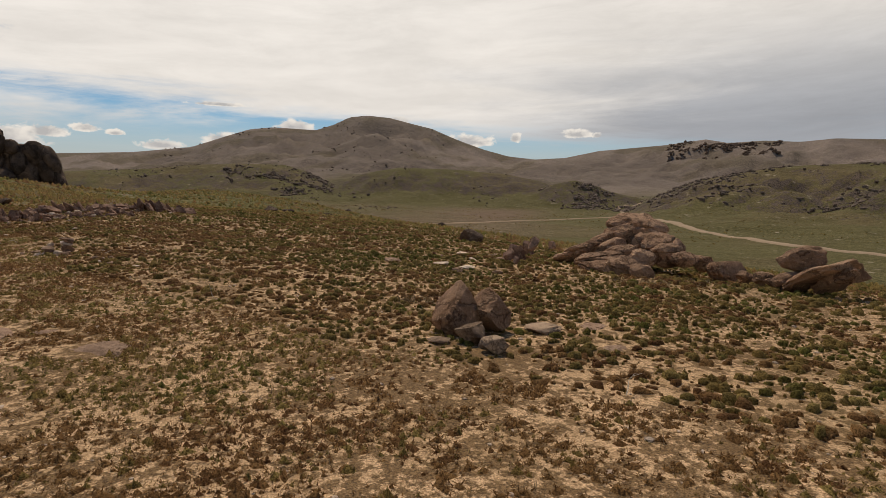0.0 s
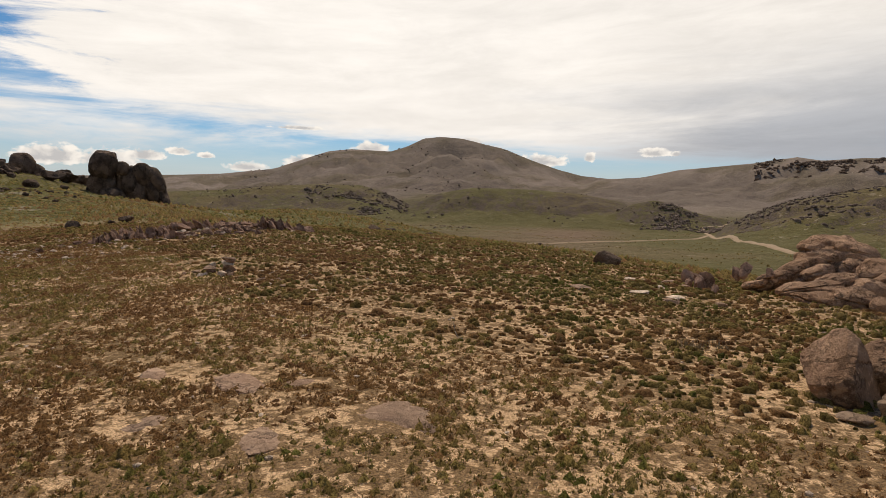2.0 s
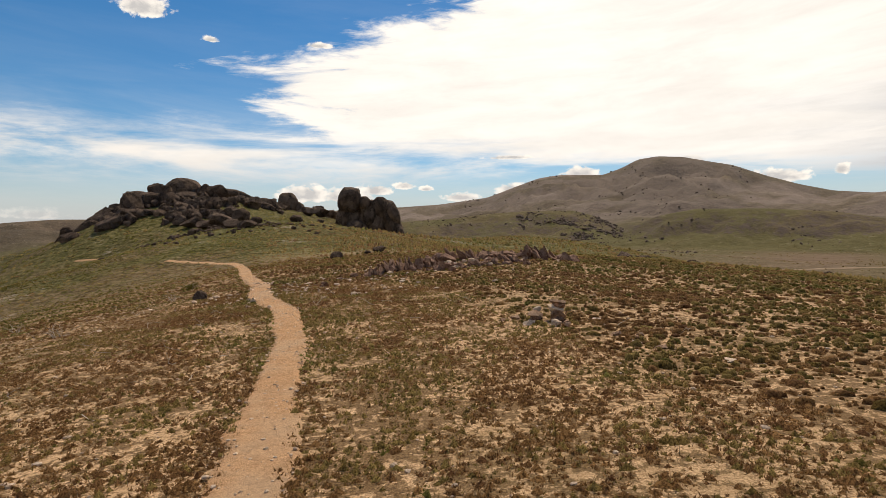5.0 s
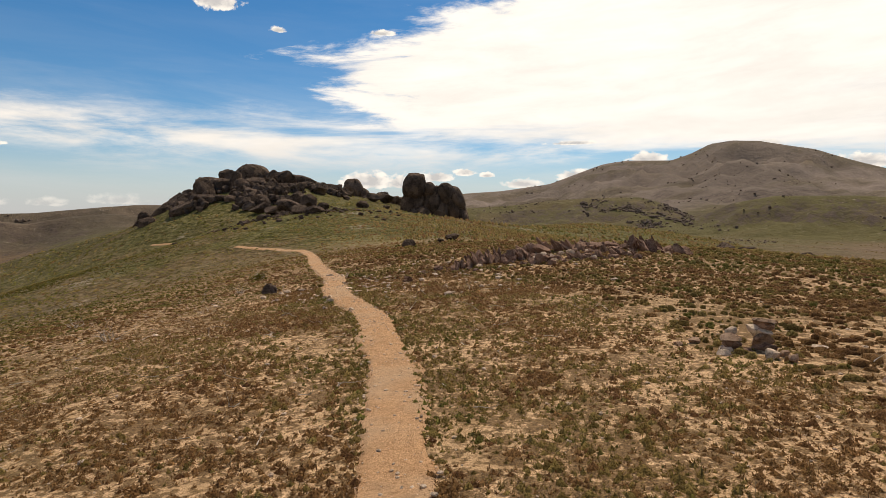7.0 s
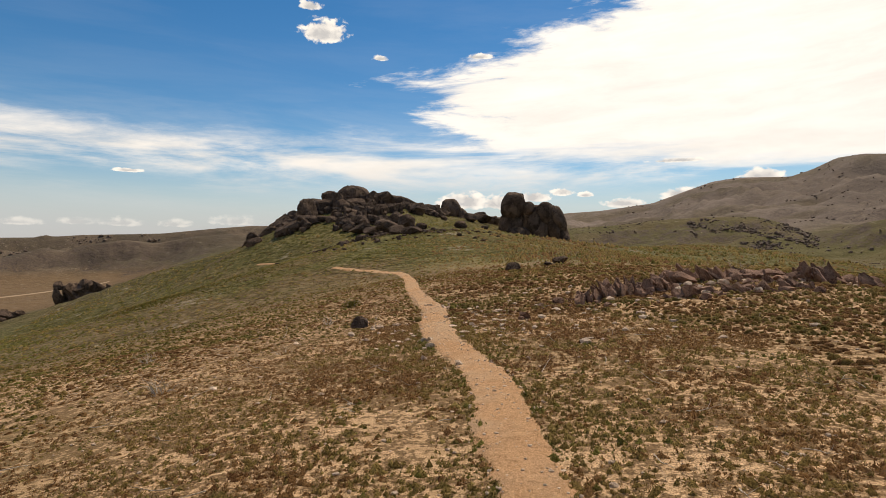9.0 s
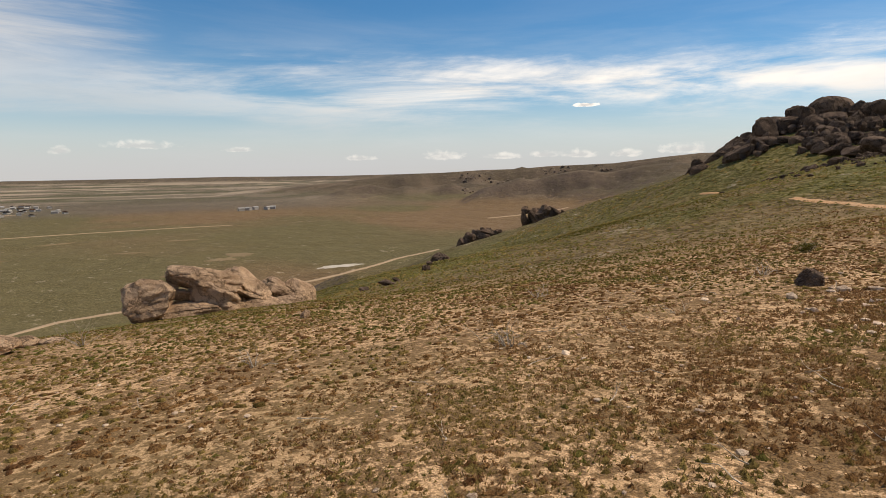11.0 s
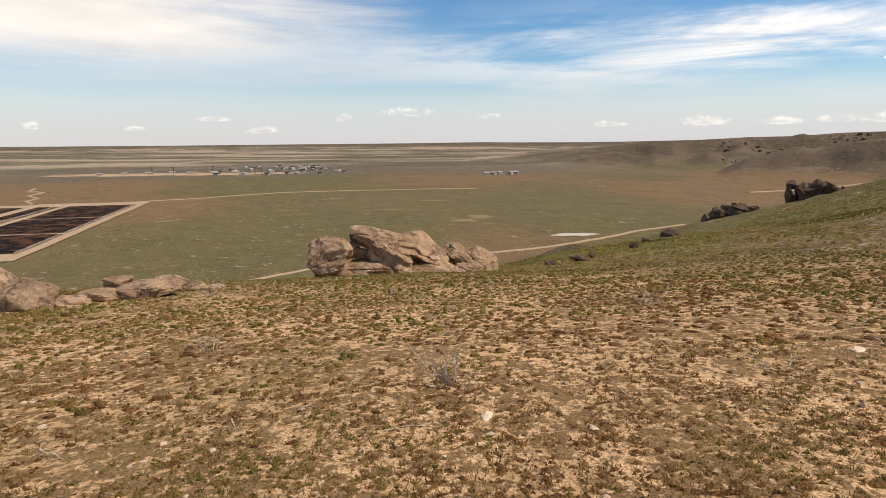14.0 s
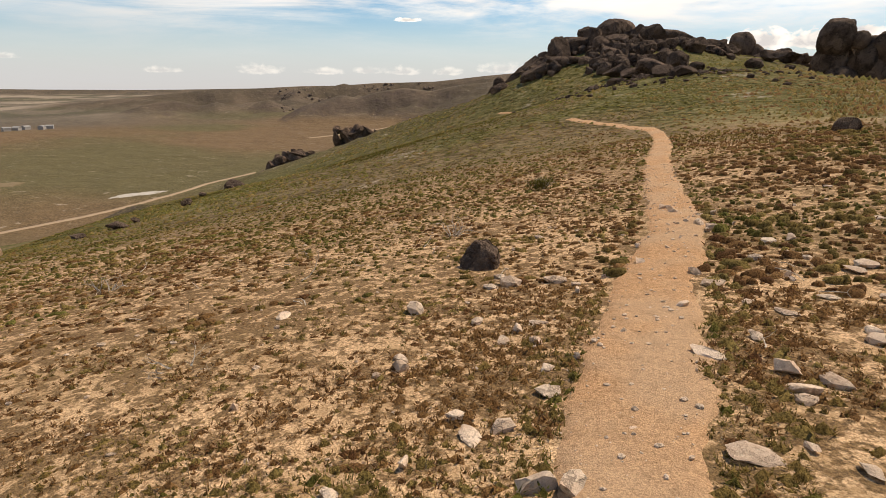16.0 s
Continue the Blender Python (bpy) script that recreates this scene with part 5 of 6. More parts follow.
def cushions(rng, cx, cy, radius, tall, count, leaf, slim):
    """Corners of the fine leaves that clothe many low cushion plants."""
    m = len(cx)
    cz = height(cx, cy)
    a = rng.uniform(0, 2 * np.pi, (m, count))
    up = rng.uniform(0.0, 1.0, (m, count))
    flat = np.sqrt(1 - up * up)
    lump = rng.uniform(0.8, 1.06, (m, count))
    p = np.stack([cx[:, None] + np.cos(a) * flat * lump * radius[:, None], cy[:, None] + np.sin(a) * flat * lump * radius[:, None], cz[:, None] + up * lump * tall[:, None]], -1)
    out_ = np.stack([np.cos(a) * flat * 0.8, np.sin(a) * flat * 0.8, up * 0.7 + 0.5], -1) + rng.normal(0, 0.3, (m, count, 3))
    out_ /= np.linalg.norm(out_, axis=-1, keepdims=True)
    side = np.cross(out_, rng.normal(0, 1, (m, count, 3)))
    side /= np.linalg.norm(side, axis=-1, keepdims=True)
    way = np.cross(side, out_) * 0.7 + 0.75 * out_
    ln = (leaf[:, None] * rng.uniform(0.5, 1.4, (m, count)))[..., None]
    return np.stack([p - side * ln * slim, p + side * ln * slim, p + way * ln], 2).reshape(-1, 3)


def mounds(name, rng, groups, mat):
    """Low uneven domes of matted stems, many in one mesh. Groups: x, y, radius, height, sides, levels."""
    verts, faces, base = [], [], 0
    for cx, cy, radius, tall, n, levels in groups:
        m = len(cx)
        turn_ = rng.uniform(0, 6.28, (m, 1))
        a = np.arange(n) * 2 * np.pi / n + turn_
        rim = radius[:, None] * rng.uniform(0.6, 1.3, (m, n)) * (1 + 0.35 * np.cos(2 * (a - turn_ * 3)))
        layers_ = []
        for lr_, lz in levels:
            wob = rng.uniform(0.78, 1.2, (m, n))
            px, py = cx[:, None] + np.cos(a) * rim * lr_ * wob, cy[:, None] + np.sin(a) * rim * lr_ * wob
            layers_.append(np.stack([px, py, height(px, py, False) + 0.05 * fbm(px / 2.6, py / 2.6, 2, 21) + tall[:, None] * lz * rng.uniform(0.65, 1.3, (m, n))], -1))
        layers_.append(np.stack([cx, cy, height(cx, cy) + tall], -1)[:, None])
        v = np.concatenate(layers_, 1)
        k, j, q = v.shape[1], np.arange(n), len(levels)
        f = [np.stack([j + (q - 1) * n, (j + 1) % n + (q - 1) * n, np.full(n, k - 1)], -1)]
        for b in range(q - 1):
            f += [np.stack([j + b * n, (j + 1) % n + b * n, (j + 1) % n + (b + 1) * n], -1), np.stack([j + b * n, (j + 1) % n + (b + 1) * n, j + (b + 1) * n], -1)]
        f = np.concatenate(f)
        verts.append(v.reshape(-1, 3))
        faces.append((f[None] + (base + np.arange(m) * k)[:, None, None]).reshape(-1, 3))
        base += m * k
    verts, faces = np.concatenate(verts), np.concatenate(faces)
    mesh = bpy.data.meshes.new(name)
    mesh.vertices.add(len(verts))
    mesh.vertices.foreach_set("co", verts.astype(np.float32).ravel())
    mesh.loops.add(faces.size)
    mesh.loops.foreach_set("vertex_index", faces.astype(np.int32).ravel())
    mesh.polygons.add(len(faces))
    mesh.polygons.foreach_set("loop_start", np.arange(0, faces.size, 3, dtype=np.int32))
    mesh.update(calc_edges=True)
    mesh.materials.append(mat)
    return mesh


def mat_field(x, y):
    """How far plants cover the turf, by the square decimetre and by the patch."""
    return fbm(x / 0.34, y / 0.34, 3, 83, 0.6) * 0.6 + fbm(x / 3.5, y / 3.5, 3, 89) * 0.35 + 0.1 * step(-8, -16, x) - 0.06 * step(-7, -9, x) * step(12, 15, y) * step(25, 22, y) + 0.03 * step(1.5, 7, x) - 0.17 * step(8, 13, y) * step(24, 18, y) * step(4, -1, x) * step(-9, -5, x)


def kind_field(x, y, edge_, d, rng):
    verge = np.exp(-np.maximum(edge_, 0) / 0.2) * (fbm(x / 0.5, y / 0.5, 2, 93) > -0.05)
    return fbm(x / 1.3, y / 1.3, 4, 97, 0.6) * 0.9 + rng.normal(0, 0.2, len(x)) + 0.55 * verge + 0.2 * step(18, 46, d) + 0.35 * step(-0.5, 3.0, height(x, y, False)) + 0.5 * step(-8, -20, x) + 0.22 * step(2, 9, x), verge


KINDS = (("rusty", -9.0, 0.02), ("olive", 0.02, 0.52), ("green", 0.52, 9.0))


def tufts():
    rng = np.random.default_rng(11)
    leaves_ = {"rusty": [], "olive": [], "green": []}
    domes = {"rusty": [], "olive": [], "green": []}
    # from, to, spacing, leaves, size factor, sides, levels of the mound
    HALF, FLAT = ((1.0, -0.1), (0.72, 0.75)), ((0.95, -0.1),)
    for near, far_, spacing, count, big, sides, levels in ((0, 5, 0.06, 10, 1.05, 5, FLAT), (5, 12, 0.1, 3, 1.6, 5, HALF), (12, 26, 0.165, 2, 2.3, 5, HALF), (26, 64, 0.29, 0, 4.0, 5, FLAT), (64, 125, 0.62, 0, 7.0, 5, FLAT)):
        x, y, edge_ = sow(rng, spacing, -6 - far_, 6 + far_, -2 - 0.3 * far_, 22 + far_)
        d = from_walk(x, y)
        keep = (d >= near) & (d < far_) & (mat_field(x, y) + rng.normal(0, 0.2, len(x)) > -0.15 - 0.1 * step(22, 44, d) - 0.3 * np.exp(-np.maximum(edge_, 0) / 0.12))
        keep &= (edge_ > -0.03) & ((d < 64) | (height(x, y, False) > -14))
        x, y, edge_, d = x[keep], y[keep], edge_[keep], d[keep]
        mixv, verge = kind_field(x, y, edge_, d, rng)
        size = (0.012 + 0.045 * rng.random(len(x)) ** 2.6) * big * (1 + 0.2 * verge) * (1 - 0.22 * step(-6, -9, x) * step(12, 16, y) * step(40, 30, d))
        for kind, lo, hi in KINDS:
            sel = (mixv >= lo) & (mixv < hi)
            if not sel.any():
                continue
            r = size[sel] * {"rusty": 1.1, "olive": 1.0, "green": 0.85}[kind]
            tall = r * {"rusty": 0.5, "olive": 0.65, "green": 0.75}[kind] * rng.uniform(0.6, 1.3, sel.sum()) * (1 - 0.4 * step(-6, -9, x[sel]) * step(12, 16, y[sel])) * (1.7 if big > 3 else 1.2) + 0.006
            if count:
                leaf = np.minimum(r * 0.4 + 0.007, 0.03 * big)
                leaves_[kind].append(cushions(rng, x[sel], y[sel], r, tall, count, leaf, 0.2))
            domes[kind].append((x[sel], y[sel], r, tall, sides, levels))
    # upright grass tufts, greener along the path
    x, y, edge_ = sow(rng, 0.23, -20, 16, -2, 36)
    d = from_walk(x, y)
    keep = (d < 14) & (rng.random(len(x)) < 0.16 + 0.5 * np.exp(-np.maximum(edge_, 0) / 0.2) + 0.25 * step(0.1, 0.4, fbm(x / 1.5, y / 1.5, 3, 127))) & (rng.random(len(x)) < step(16, 4, d))
    x, y, edge_, d = x[keep], y[keep], edge_[keep], d[keep]
    fresh = fbm(x / 1.2, y / 1.2, 3, 131) + 0.5 * np.exp(-np.maximum(edge_, 0) / 0.25) + rng.normal(0, 0.2, len(x)) > 0.12
    for kind, sel in (("green", fresh), ("olive", ~fresh)):
        m = sel.sum()
        leaves_[kind].append(blades(rng, x[sel], y[sel], rng.uniform(0.035, 0.085, m), rng.uniform(0.025, 0.06, m), 26, rng.uniform(0.005, 0.009, m), 1.2))
    # the matted short stems between the cushions, near the walk
    for near, far_, dense, long_, wide in ((0, 4.0, 0.03, 0.026, 0.008),):
        x, y, edge_ = sow(rng, dense, -6 - far_, 6 + far_, -2, 22 + far_)
        d = from_walk(x, y)
        keep = (d >= near) & (d < far_) & (mat_field(x, y) + rng.normal(0, 0.15, len(x)) > -0.05)
        x, y, edge_, d = x[keep], y[keep], edge_[keep], d[keep]
        mixv, verge = kind_field(x, y, edge_, d, rng)
        for kind, lo, hi in KINDS:
            sel = (mixv >= lo) & (mixv < hi)
            m = sel.sum()
            a, lean = rng.uniform(0, 6.28, m), rng.uniform(0.4, 1.3, m)
            ln = long_ * rng.uniform(0.4, 1.5, m) * (1 + 0.8 * fbm(x[sel] / 0.1, y[sel] / 0.1, 2, 95))
            z = height(x[sel], y[sel]) + rng.uniform(-0.003, 0.014, m)
            base = np.stack([x[sel], y[sel], z], -1)
            side = np.stack([-np.sin(a), np.cos(a), 0 * a], -1) * wide * 0.5
            tip = np.stack([np.cos(a) * np.sin(lean), np.sin(a) * np.sin(lean), np.cos(lean)], -1) * ln[:, None]
            leaves_[kind].append(np.stack([base - side, base + side, base + tip], 1).reshape(-1, 3))
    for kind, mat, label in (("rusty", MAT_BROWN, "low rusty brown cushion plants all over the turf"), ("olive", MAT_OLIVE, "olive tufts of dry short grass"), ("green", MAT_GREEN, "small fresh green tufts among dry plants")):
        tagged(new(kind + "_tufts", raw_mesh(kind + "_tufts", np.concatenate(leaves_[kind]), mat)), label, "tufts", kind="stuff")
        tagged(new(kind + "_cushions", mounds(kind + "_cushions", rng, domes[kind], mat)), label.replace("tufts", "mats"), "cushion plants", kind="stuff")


tufts()


def gravel(name, rng, x, y, size, mat, label, flat=0.5, lift=0.0):
    v, faces = unit_ball(1)
    n = len(x)
    turn = rng.uniform(0, 6.28, n)
    s = size[:, None, None] * rng.uniform(0.6, 1.2, (n, 1, 3)) * np.array([1, 1, flat])
    p = v[None] * (1 + rng.uniform(-0.22, 0.22, (n, len(v), 1))) * s
    c, sn = np.cos(turn)[:, None], np.sin(turn)[:, None]
    q = np.stack([p[..., 0] * c - p[..., 1] * sn + x[:, None], p[..., 0] * sn + p[..., 1] * c + y[:, None], p[..., 2] + (height(x, y) + lift + size * 0.15)[:, None]], -1)
    tri = q[:, faces].reshape(-1, 3)
    tagged(new(name, raw_mesh(name, tri, mat)), label, "gravel", kind="stuff")


gr = np.random.default_rng(23)
gx, gy, _ = sow(gr, 0.35, -16, 14, -2, 34)
pick = gr.random(len(gx)) < np.exp(-from_walk(gx, gy) / 8) * 0.8
gravel("pebbles", gr, gx[pick], gy[pick], 0.012 + 0.03 * gr.random(pick.sum()) ** 3, MAT_PALE, "scattered pale pebbles on bare soil")
ty = gr.uniform(6, 36, 2400)
tx = np.interp(ty, PATH_Y, PATH_X) + gr.uniform(-0.34, 0.34, 2400)
gravel("path_grit", gr, tx, ty, 0.005 + 0.022 * gr.random(2400) ** 5, MAT_PALE, "small stones on the gravel path", 0.6, 0.02)
gx, gy, _ = sow(gr, 0.5, -9, 6, 22, 34)
pick = gr.random(len(gx)) < 0.5 * np.exp(-((gx + 4) ** 2 + (gy - 26) ** 2) / 18)
gravel("flat_rubble", gr, gx[pick], gy[pick], 0.05 + 0.09 * gr.random(pick.sum()) ** 2, MAT_PALE, "pale flat rubble strewn beside the path")
fy = gr.uniform(20, 30, 46)
fx = np.interp(fy, PATH_Y, PATH_X) + gr.normal(0, 0.6, 46)
for k in range(46):
    w = 0.05 + 0.13 * gr.random() ** 2
    lone_rock("path_stone", fx[k], fy[k], w, 0.03 + w * 0.3, MAT_PALE, 800 + k, "small pale flat stone lying by the path", "stone", "small stones by the path", sub=2, cut=(0.35, 0.75), turn=67 * k, depth=0.7, joints=0, square=5)
# rubble below the low crag
gx, gy = gr.normal(-22, 5.5, 420), gr.normal(79, 4.0, 420)
gravel("crag_rubble", gr, gx, gy, 0.1 + 0.28 * gr.random(420) ** 2, MAT_CRAG, "brown rubble strewn below a crag", 0.7)

# rocks and brush on the far hills
hx, hy = gr.uniform(40, 950, 60000), gr.uniform(40, 1200, 60000)
hr, hb = np.hypot(hx, hy), np.degrees(np.arctan2(hx, hy))
hz = height(hx, hy)
rocky = fbm(hx / 55, hy / 55, 3, 101)
ok = (hb > -4) & (hb < 78) & (hr > 330) & (hz > -15)
sel = ok & (rocky + 0.25 * step(-10, 25, hz) > 0.3) & (gr.random(len(hx)) < 0.25)
gravel("hill_rocks", gr, hx[sel], hy[sel], 0.5 + 1.7 * gr.random(sel.sum()) ** 3.5, MAT_HILL, "dark rocks scattered over distant green hills", 0.8)
# dark cliffs under the far rims, and crags on the mountain
def far_crags(name, b0, b1, d0, d1, count, least, most, wide, seed, label):
    cb, cd = gr.uniform(b0, b1, count), gr.uniform(d0, d1, count)
    x, y = np.sin(np.radians(cb)) * cd, np.cos(np.radians(cb)) * cd
    clump = fbm(x / wide, y / wide, 4, seed) + gr.normal(0, 0.1, count) > 0.17
    gravel(name, gr, x[clump], y[clump], least + most * gr.random(clump.sum()) ** 3.0, MAT_CRAG if least > 2 else MAT_HILL, label, 0.8)


far_crags("knoll_rocks", 13, 23, 690, 890, 5200, 0.5, 2.6, 45, 149, "dark rocks down the flank of a green hill")
far_crags("spur_rocks", 43, 53.5, 600, 700, 2400, 0.5, 2.4, 30, 151, "dark rocks along a small green spur")
far_crags("rim_rocks", 53, 76, 420, 620, 4200, 0.4, 1.9, 40, 157, "dark rocks scattered on a green hillside")
far_crags("far_cliffs", 54.5, 63.5, 1900, 2160, 2600, 2.5, 6, 70, 131, "dark cliff bands under a distant rim")
far_crags("mountain_crags", 8, 34, 1500, 2550, 1500, 1.5, 4, 120, 137, "dark crags on distant mountain slopes")
far_crags("ridge_crags", -50, -22, 1250, 1690, 3200, 1.5, 4.5, 90, 139, "dark crags on a distant ridge")
bx_, by_ = gr.uniform(30, 700, 9000), gr.uniform(20, 700, 9000)
sel = (np.hypot(bx_, by_) > 110) & (height(bx_, by_) < 12) & (fbm(bx_ / 40, by_ / 40, 3, 107) > -0.05)
tagged(new("valley_sage", raw_mesh("valley_sage", blades(gr, bx_[sel], by_[sel], gr.uniform(0.4, 1.0, sel.sum()), gr.uniform(0.3, 0.7, sel.sum()), 8, np.full(sel.sum(), 0.4)), MAT_OLIVE)), "sagebrush dotting the valley floor", "sagebrush", kind="stuff")


# ---- dead shrubs, bush, dry grass ----
def twig_mesh(name, rng, stems, tall, spread, thick, mat, forks=3):
    """Bare crooked stems that fork; each stem a tapering three-sided rod."""
    corners = []

    def rod(a, b, ra, rb):
        axis = (b - a) / np.linalg.norm(b - a)
        side = np.cross(axis, [0.3, 0.7, 0.2])
        side /= np.linalg.norm(side)
        other = np.cross(axis, side)
        ring = [(math.cos(k * 2.0944) * side + math.sin(k * 2.0944) * other) for k in range(3)]
        for k in range(3):
            m = (k + 1) % 3
            corners.extend([a + ring[k] * ra, a + ring[m] * ra, b + ring[m] * rb, b + ring[k] * rb])

    def grow(p, way, length, r, level):
        for _ in range(3):
            way = way + rng.normal(0, 0.22, 3)
            way /= np.linalg.norm(way)
            q = p + way * length / 3
            rod(p, q, r, r * 0.8)
            p, r = q, r * 0.8
        if level > 0:
            for _ in range(2):
                turn = way + rng.normal(0, 0.55, 3)
                grow(p, turn / np.linalg.norm(turn), length * 0.62, r * 0.85, level - 1)

    for k in range(stems):
        a = rng.uniform(0, 6.28)
        way = np.array([math.cos(a) * spread, math.sin(a) * spread, 1.0])
        grow(np.array([math.cos(a), math.sin(a), 0.0]) * 0.02 * stems ** 0.5 - np.array([0, 0, 0.03]), way / np.linalg.norm(way), tall * rng.uniform(0.6, 1.0) * 0.55, thick, forks)
    mesh = raw_mesh(name, np.array(corners), mat, 4)
    return mesh


tr = np.random.default_rng(31)
for k, (x, y, tall, stems, spread) in enumerate(((-10.0, 20.4, 0.30, 7, 0.5), (-12.6, 18.1, 0.28, 4, 0.8), (-21.2, 16.9, 0.55, 4, 0.4), (-9.3, 23.1, 0.18, 5, 1.6), (-13.2, 24.4, 0.25, 5, 0.9), (-10.2, 27.9, 0.3, 5, 0.8), (2.2, 33.4, 0.6, 4, 0.5), (4.6, 33.0, 0.45, 3, 0.7))):
    ob = new("dead_shrub", twig_mesh("dead_shrub", tr, stems + 3, tall * 1.5, spread, 0.009 + 0.008 * tall, MAT_TWIG))
    ob.location = (x, y, float(height(x, y)))
    tagged(ob, "bleached bare twigs of a dead shrub standing in turf", "dead shrub", "dead shrubs")
for k in range(110):
    a = tr.uniform(0, 6.28)
    x, y = (tr.uniform(-12, -2.5), tr.uniform(14, 27)) if k > 30 else (tr.uniform(-14, 4), tr.uniform(3, 27))
    d0, w0 = off_path(np.array([x]), np.array([y]))
    if d0[0] < w0[0] + 0.2:
        continue
    ob = new("fallen_twig", twig_mesh("fallen_twig", tr, 1, tr.uniform(0.3, 0.6), 0.2, 0.0065, MAT_TWIG, 1))
    ob.location = (x, y, float(height(x, y)) + 0.05)
    ob.rotation_euler = (radians(86), 0, a)
    tagged(ob, "pale dry twig lying on the turf", "twig", "fallen twigs")
bush = thing("sage_bush", -11.2, 33.0, float(height(-11.2, 33.0)), "grey-green sage bush with bare twigs", "bush")
tw = new("twigs", twig_mesh("twigs", tr, 14, 0.5, 0.6, 0.008, MAT_TWIG))
tw.parent = bush
lx, ly = tr.normal(0, 0.16, 160), tr.normal(0, 0.16, 160)
leaf = blades(tr, lx - 11.2, ly + 33.0, np.full(160, 0.07), np.full(160, 0.08), 10, np.full(160, 0.014)) - np.array([-11.2, 33.0, 0])
leaf[:, 2] += -float(height(-11.2, 33.0)) + np.repeat(0.22 * tr.random(160), 30)
lf = new("leaves", raw_mesh("leaves", leaf, MAT_GREEN))
lf.parent = bush


def dry_clump(x, y, r, tall, n, label="clump of straw coloured dry grass beside a boulder", group="dry grass by the boulders"):
    cx_, cy_ = tr.normal(x, r * 0.5, n), tr.normal(y, r * 0.5, n)
    mesh = raw_mesh("dry_grass", blades(tr, cx_, cy_, np.full(n, 0.09), tr.uniform(0.5, 1.0, n) * tall, 12, np.full(n, 0.008), 0.9), MAT_STRAW)
    tagged(new("dry_grass", mesh), label, "grass", group)


for x, y, r in ((10.3, 9.5, 0.45), (10.8, 8.6, 0.4), (11.4, 8.2, 0.4), (13.6, 8.4, 0.5), (14.6, 7.6, 0.5), (16.4, 6.2, 0.5), (17.6, 5.2, 0.6), (4.5, 7.7, 0.3), (13.2, 10.4, 0.5), (12.2, 7.8, 0.3)):
    dry_clump(x, y, r, 0.16, 26)
for x, y, r in ((0.6, 29.4, 0.6), (1.8, 29.9, 0.6), (3.0, 30.3, 0.5), (2.8, 30.0, 0.6)):
    dry_clump(x, y, r, 0.14, 30, "straw coloured dry grass between ribs of a ledge", "dry grass on the ledge")
dry_clump(-34.5, 22.4, 1.2, 0.25, 60, "dry grass at the foot of golden boulders", "dry grass at the western brow")
sx, sy, _ = sow(tr, 0.9, -15, 10, -1, 30)
tagged(new("straw_stalks", raw_mesh("straw_stalks", blades(tr, sx, sy, np.full(len(sx), 0.07), tr.uniform(0.06, 0.14, len(sx)), 4, np.full(len(sx), 0.005)), MAT_STRAW)), "thin dry straw stalks among the plants", "grass", kind="stuff")

# ---- the far sides: dirt roads, tracks, stock pens, sheds, masts ----
ribbon("hill_path", MAT_PATH, (-39.2, -40.2, -41.6, -42.8), (85.0, 85.6, 86.3, 87.0), 0.3, 0.05, 200, "pale footpath winding over the shoulder of a hill", "path", 7, 0.25)
ribbon("road_east", MAT_ROAD, (205, 212, 217, 248, 315, 413, 456, 474, 480, 499, 527, 560), (40, 72, 102, 153, 234, 331, 370, 388, 396, 404, 407, 405), 2.5, 0.5, 500, "pale dirt road winding through a green valley", "road", 7, 0.15)
ribbon("road_branch", MAT_ROAD, (425, 353, 250, 176, 120), (345, 300, 270, 257, 260), 1.9, 0.45, 300, "pale dirt road crossing the valley floor", "road", 7, 0.2)
ribbon("road_west", MAT_ROAD, (-240, -257, -286, -291, -296, -305, -320, -336, -346, -354), (-40, -8, 33, 104, 144, 175, 208, 234, 261, 285), 1.9, 0.35, 400, "dirt track crossing the plain below the hill", "road", 7, 0.2)
ribbon("road_far", MAT_ROAD, (-547, -554, -570, -585), (511, 575, 645, 715), 3.0, 0.6, 300, "pale dirt road skirting the foot of a ridge", "road", 7, 0.2)
ribbon("track_north", MAT_ROAD, (-630, -624, -648, -693, -705, -690), (-218, -138, -77, 4, 98, 240), 1.8, 0.5, 300, "faint dirt track over the plain", "road", 5, 0.3)
ribbon("track_zigzag", MAT_ROAD, (-631, -670, -700, -730, -773, -800, -840), (-221, -243, -243, -264, -264, -290, -298), 2.2, 0.5, 200, "zigzag dirt track beyond the pens", "road", 5, 0.3)


def pan(name, cx, cy, rx, ry, turn, mat, label, seed, lift=0.45):
    """A bare patch with an uneven rim, laid over the plain."""
    u = np.linspace(0, 1, 14)
    a = np.linspace(0, 2 * np.pi, 90, endpoint=False)
    rim = 1 + 0.8 * fbm(np.cos(a) * 3.5 + seed, np.sin(a) * 3.5, 5, 111, 0.65)
    c, s_ = math.cos(radians(turn)), math.sin(radians(turn))
    px, py = np.outer(u, np.cos(a) * rim * rx), np.outer(u, np.sin(a) * rim * ry)
    X, Y = cx + px * c - py * s_, cy + px * s_ + py * c
    mesh = smooth_sheet(name, np.stack([X, Y, height(X, Y) + lift * (1 - u ** 4)[:, None]], -1), 14, 90, True)
    mesh.materials.append(mat)
    return tagged(new(name, mesh), label, "ground", kind="structure")


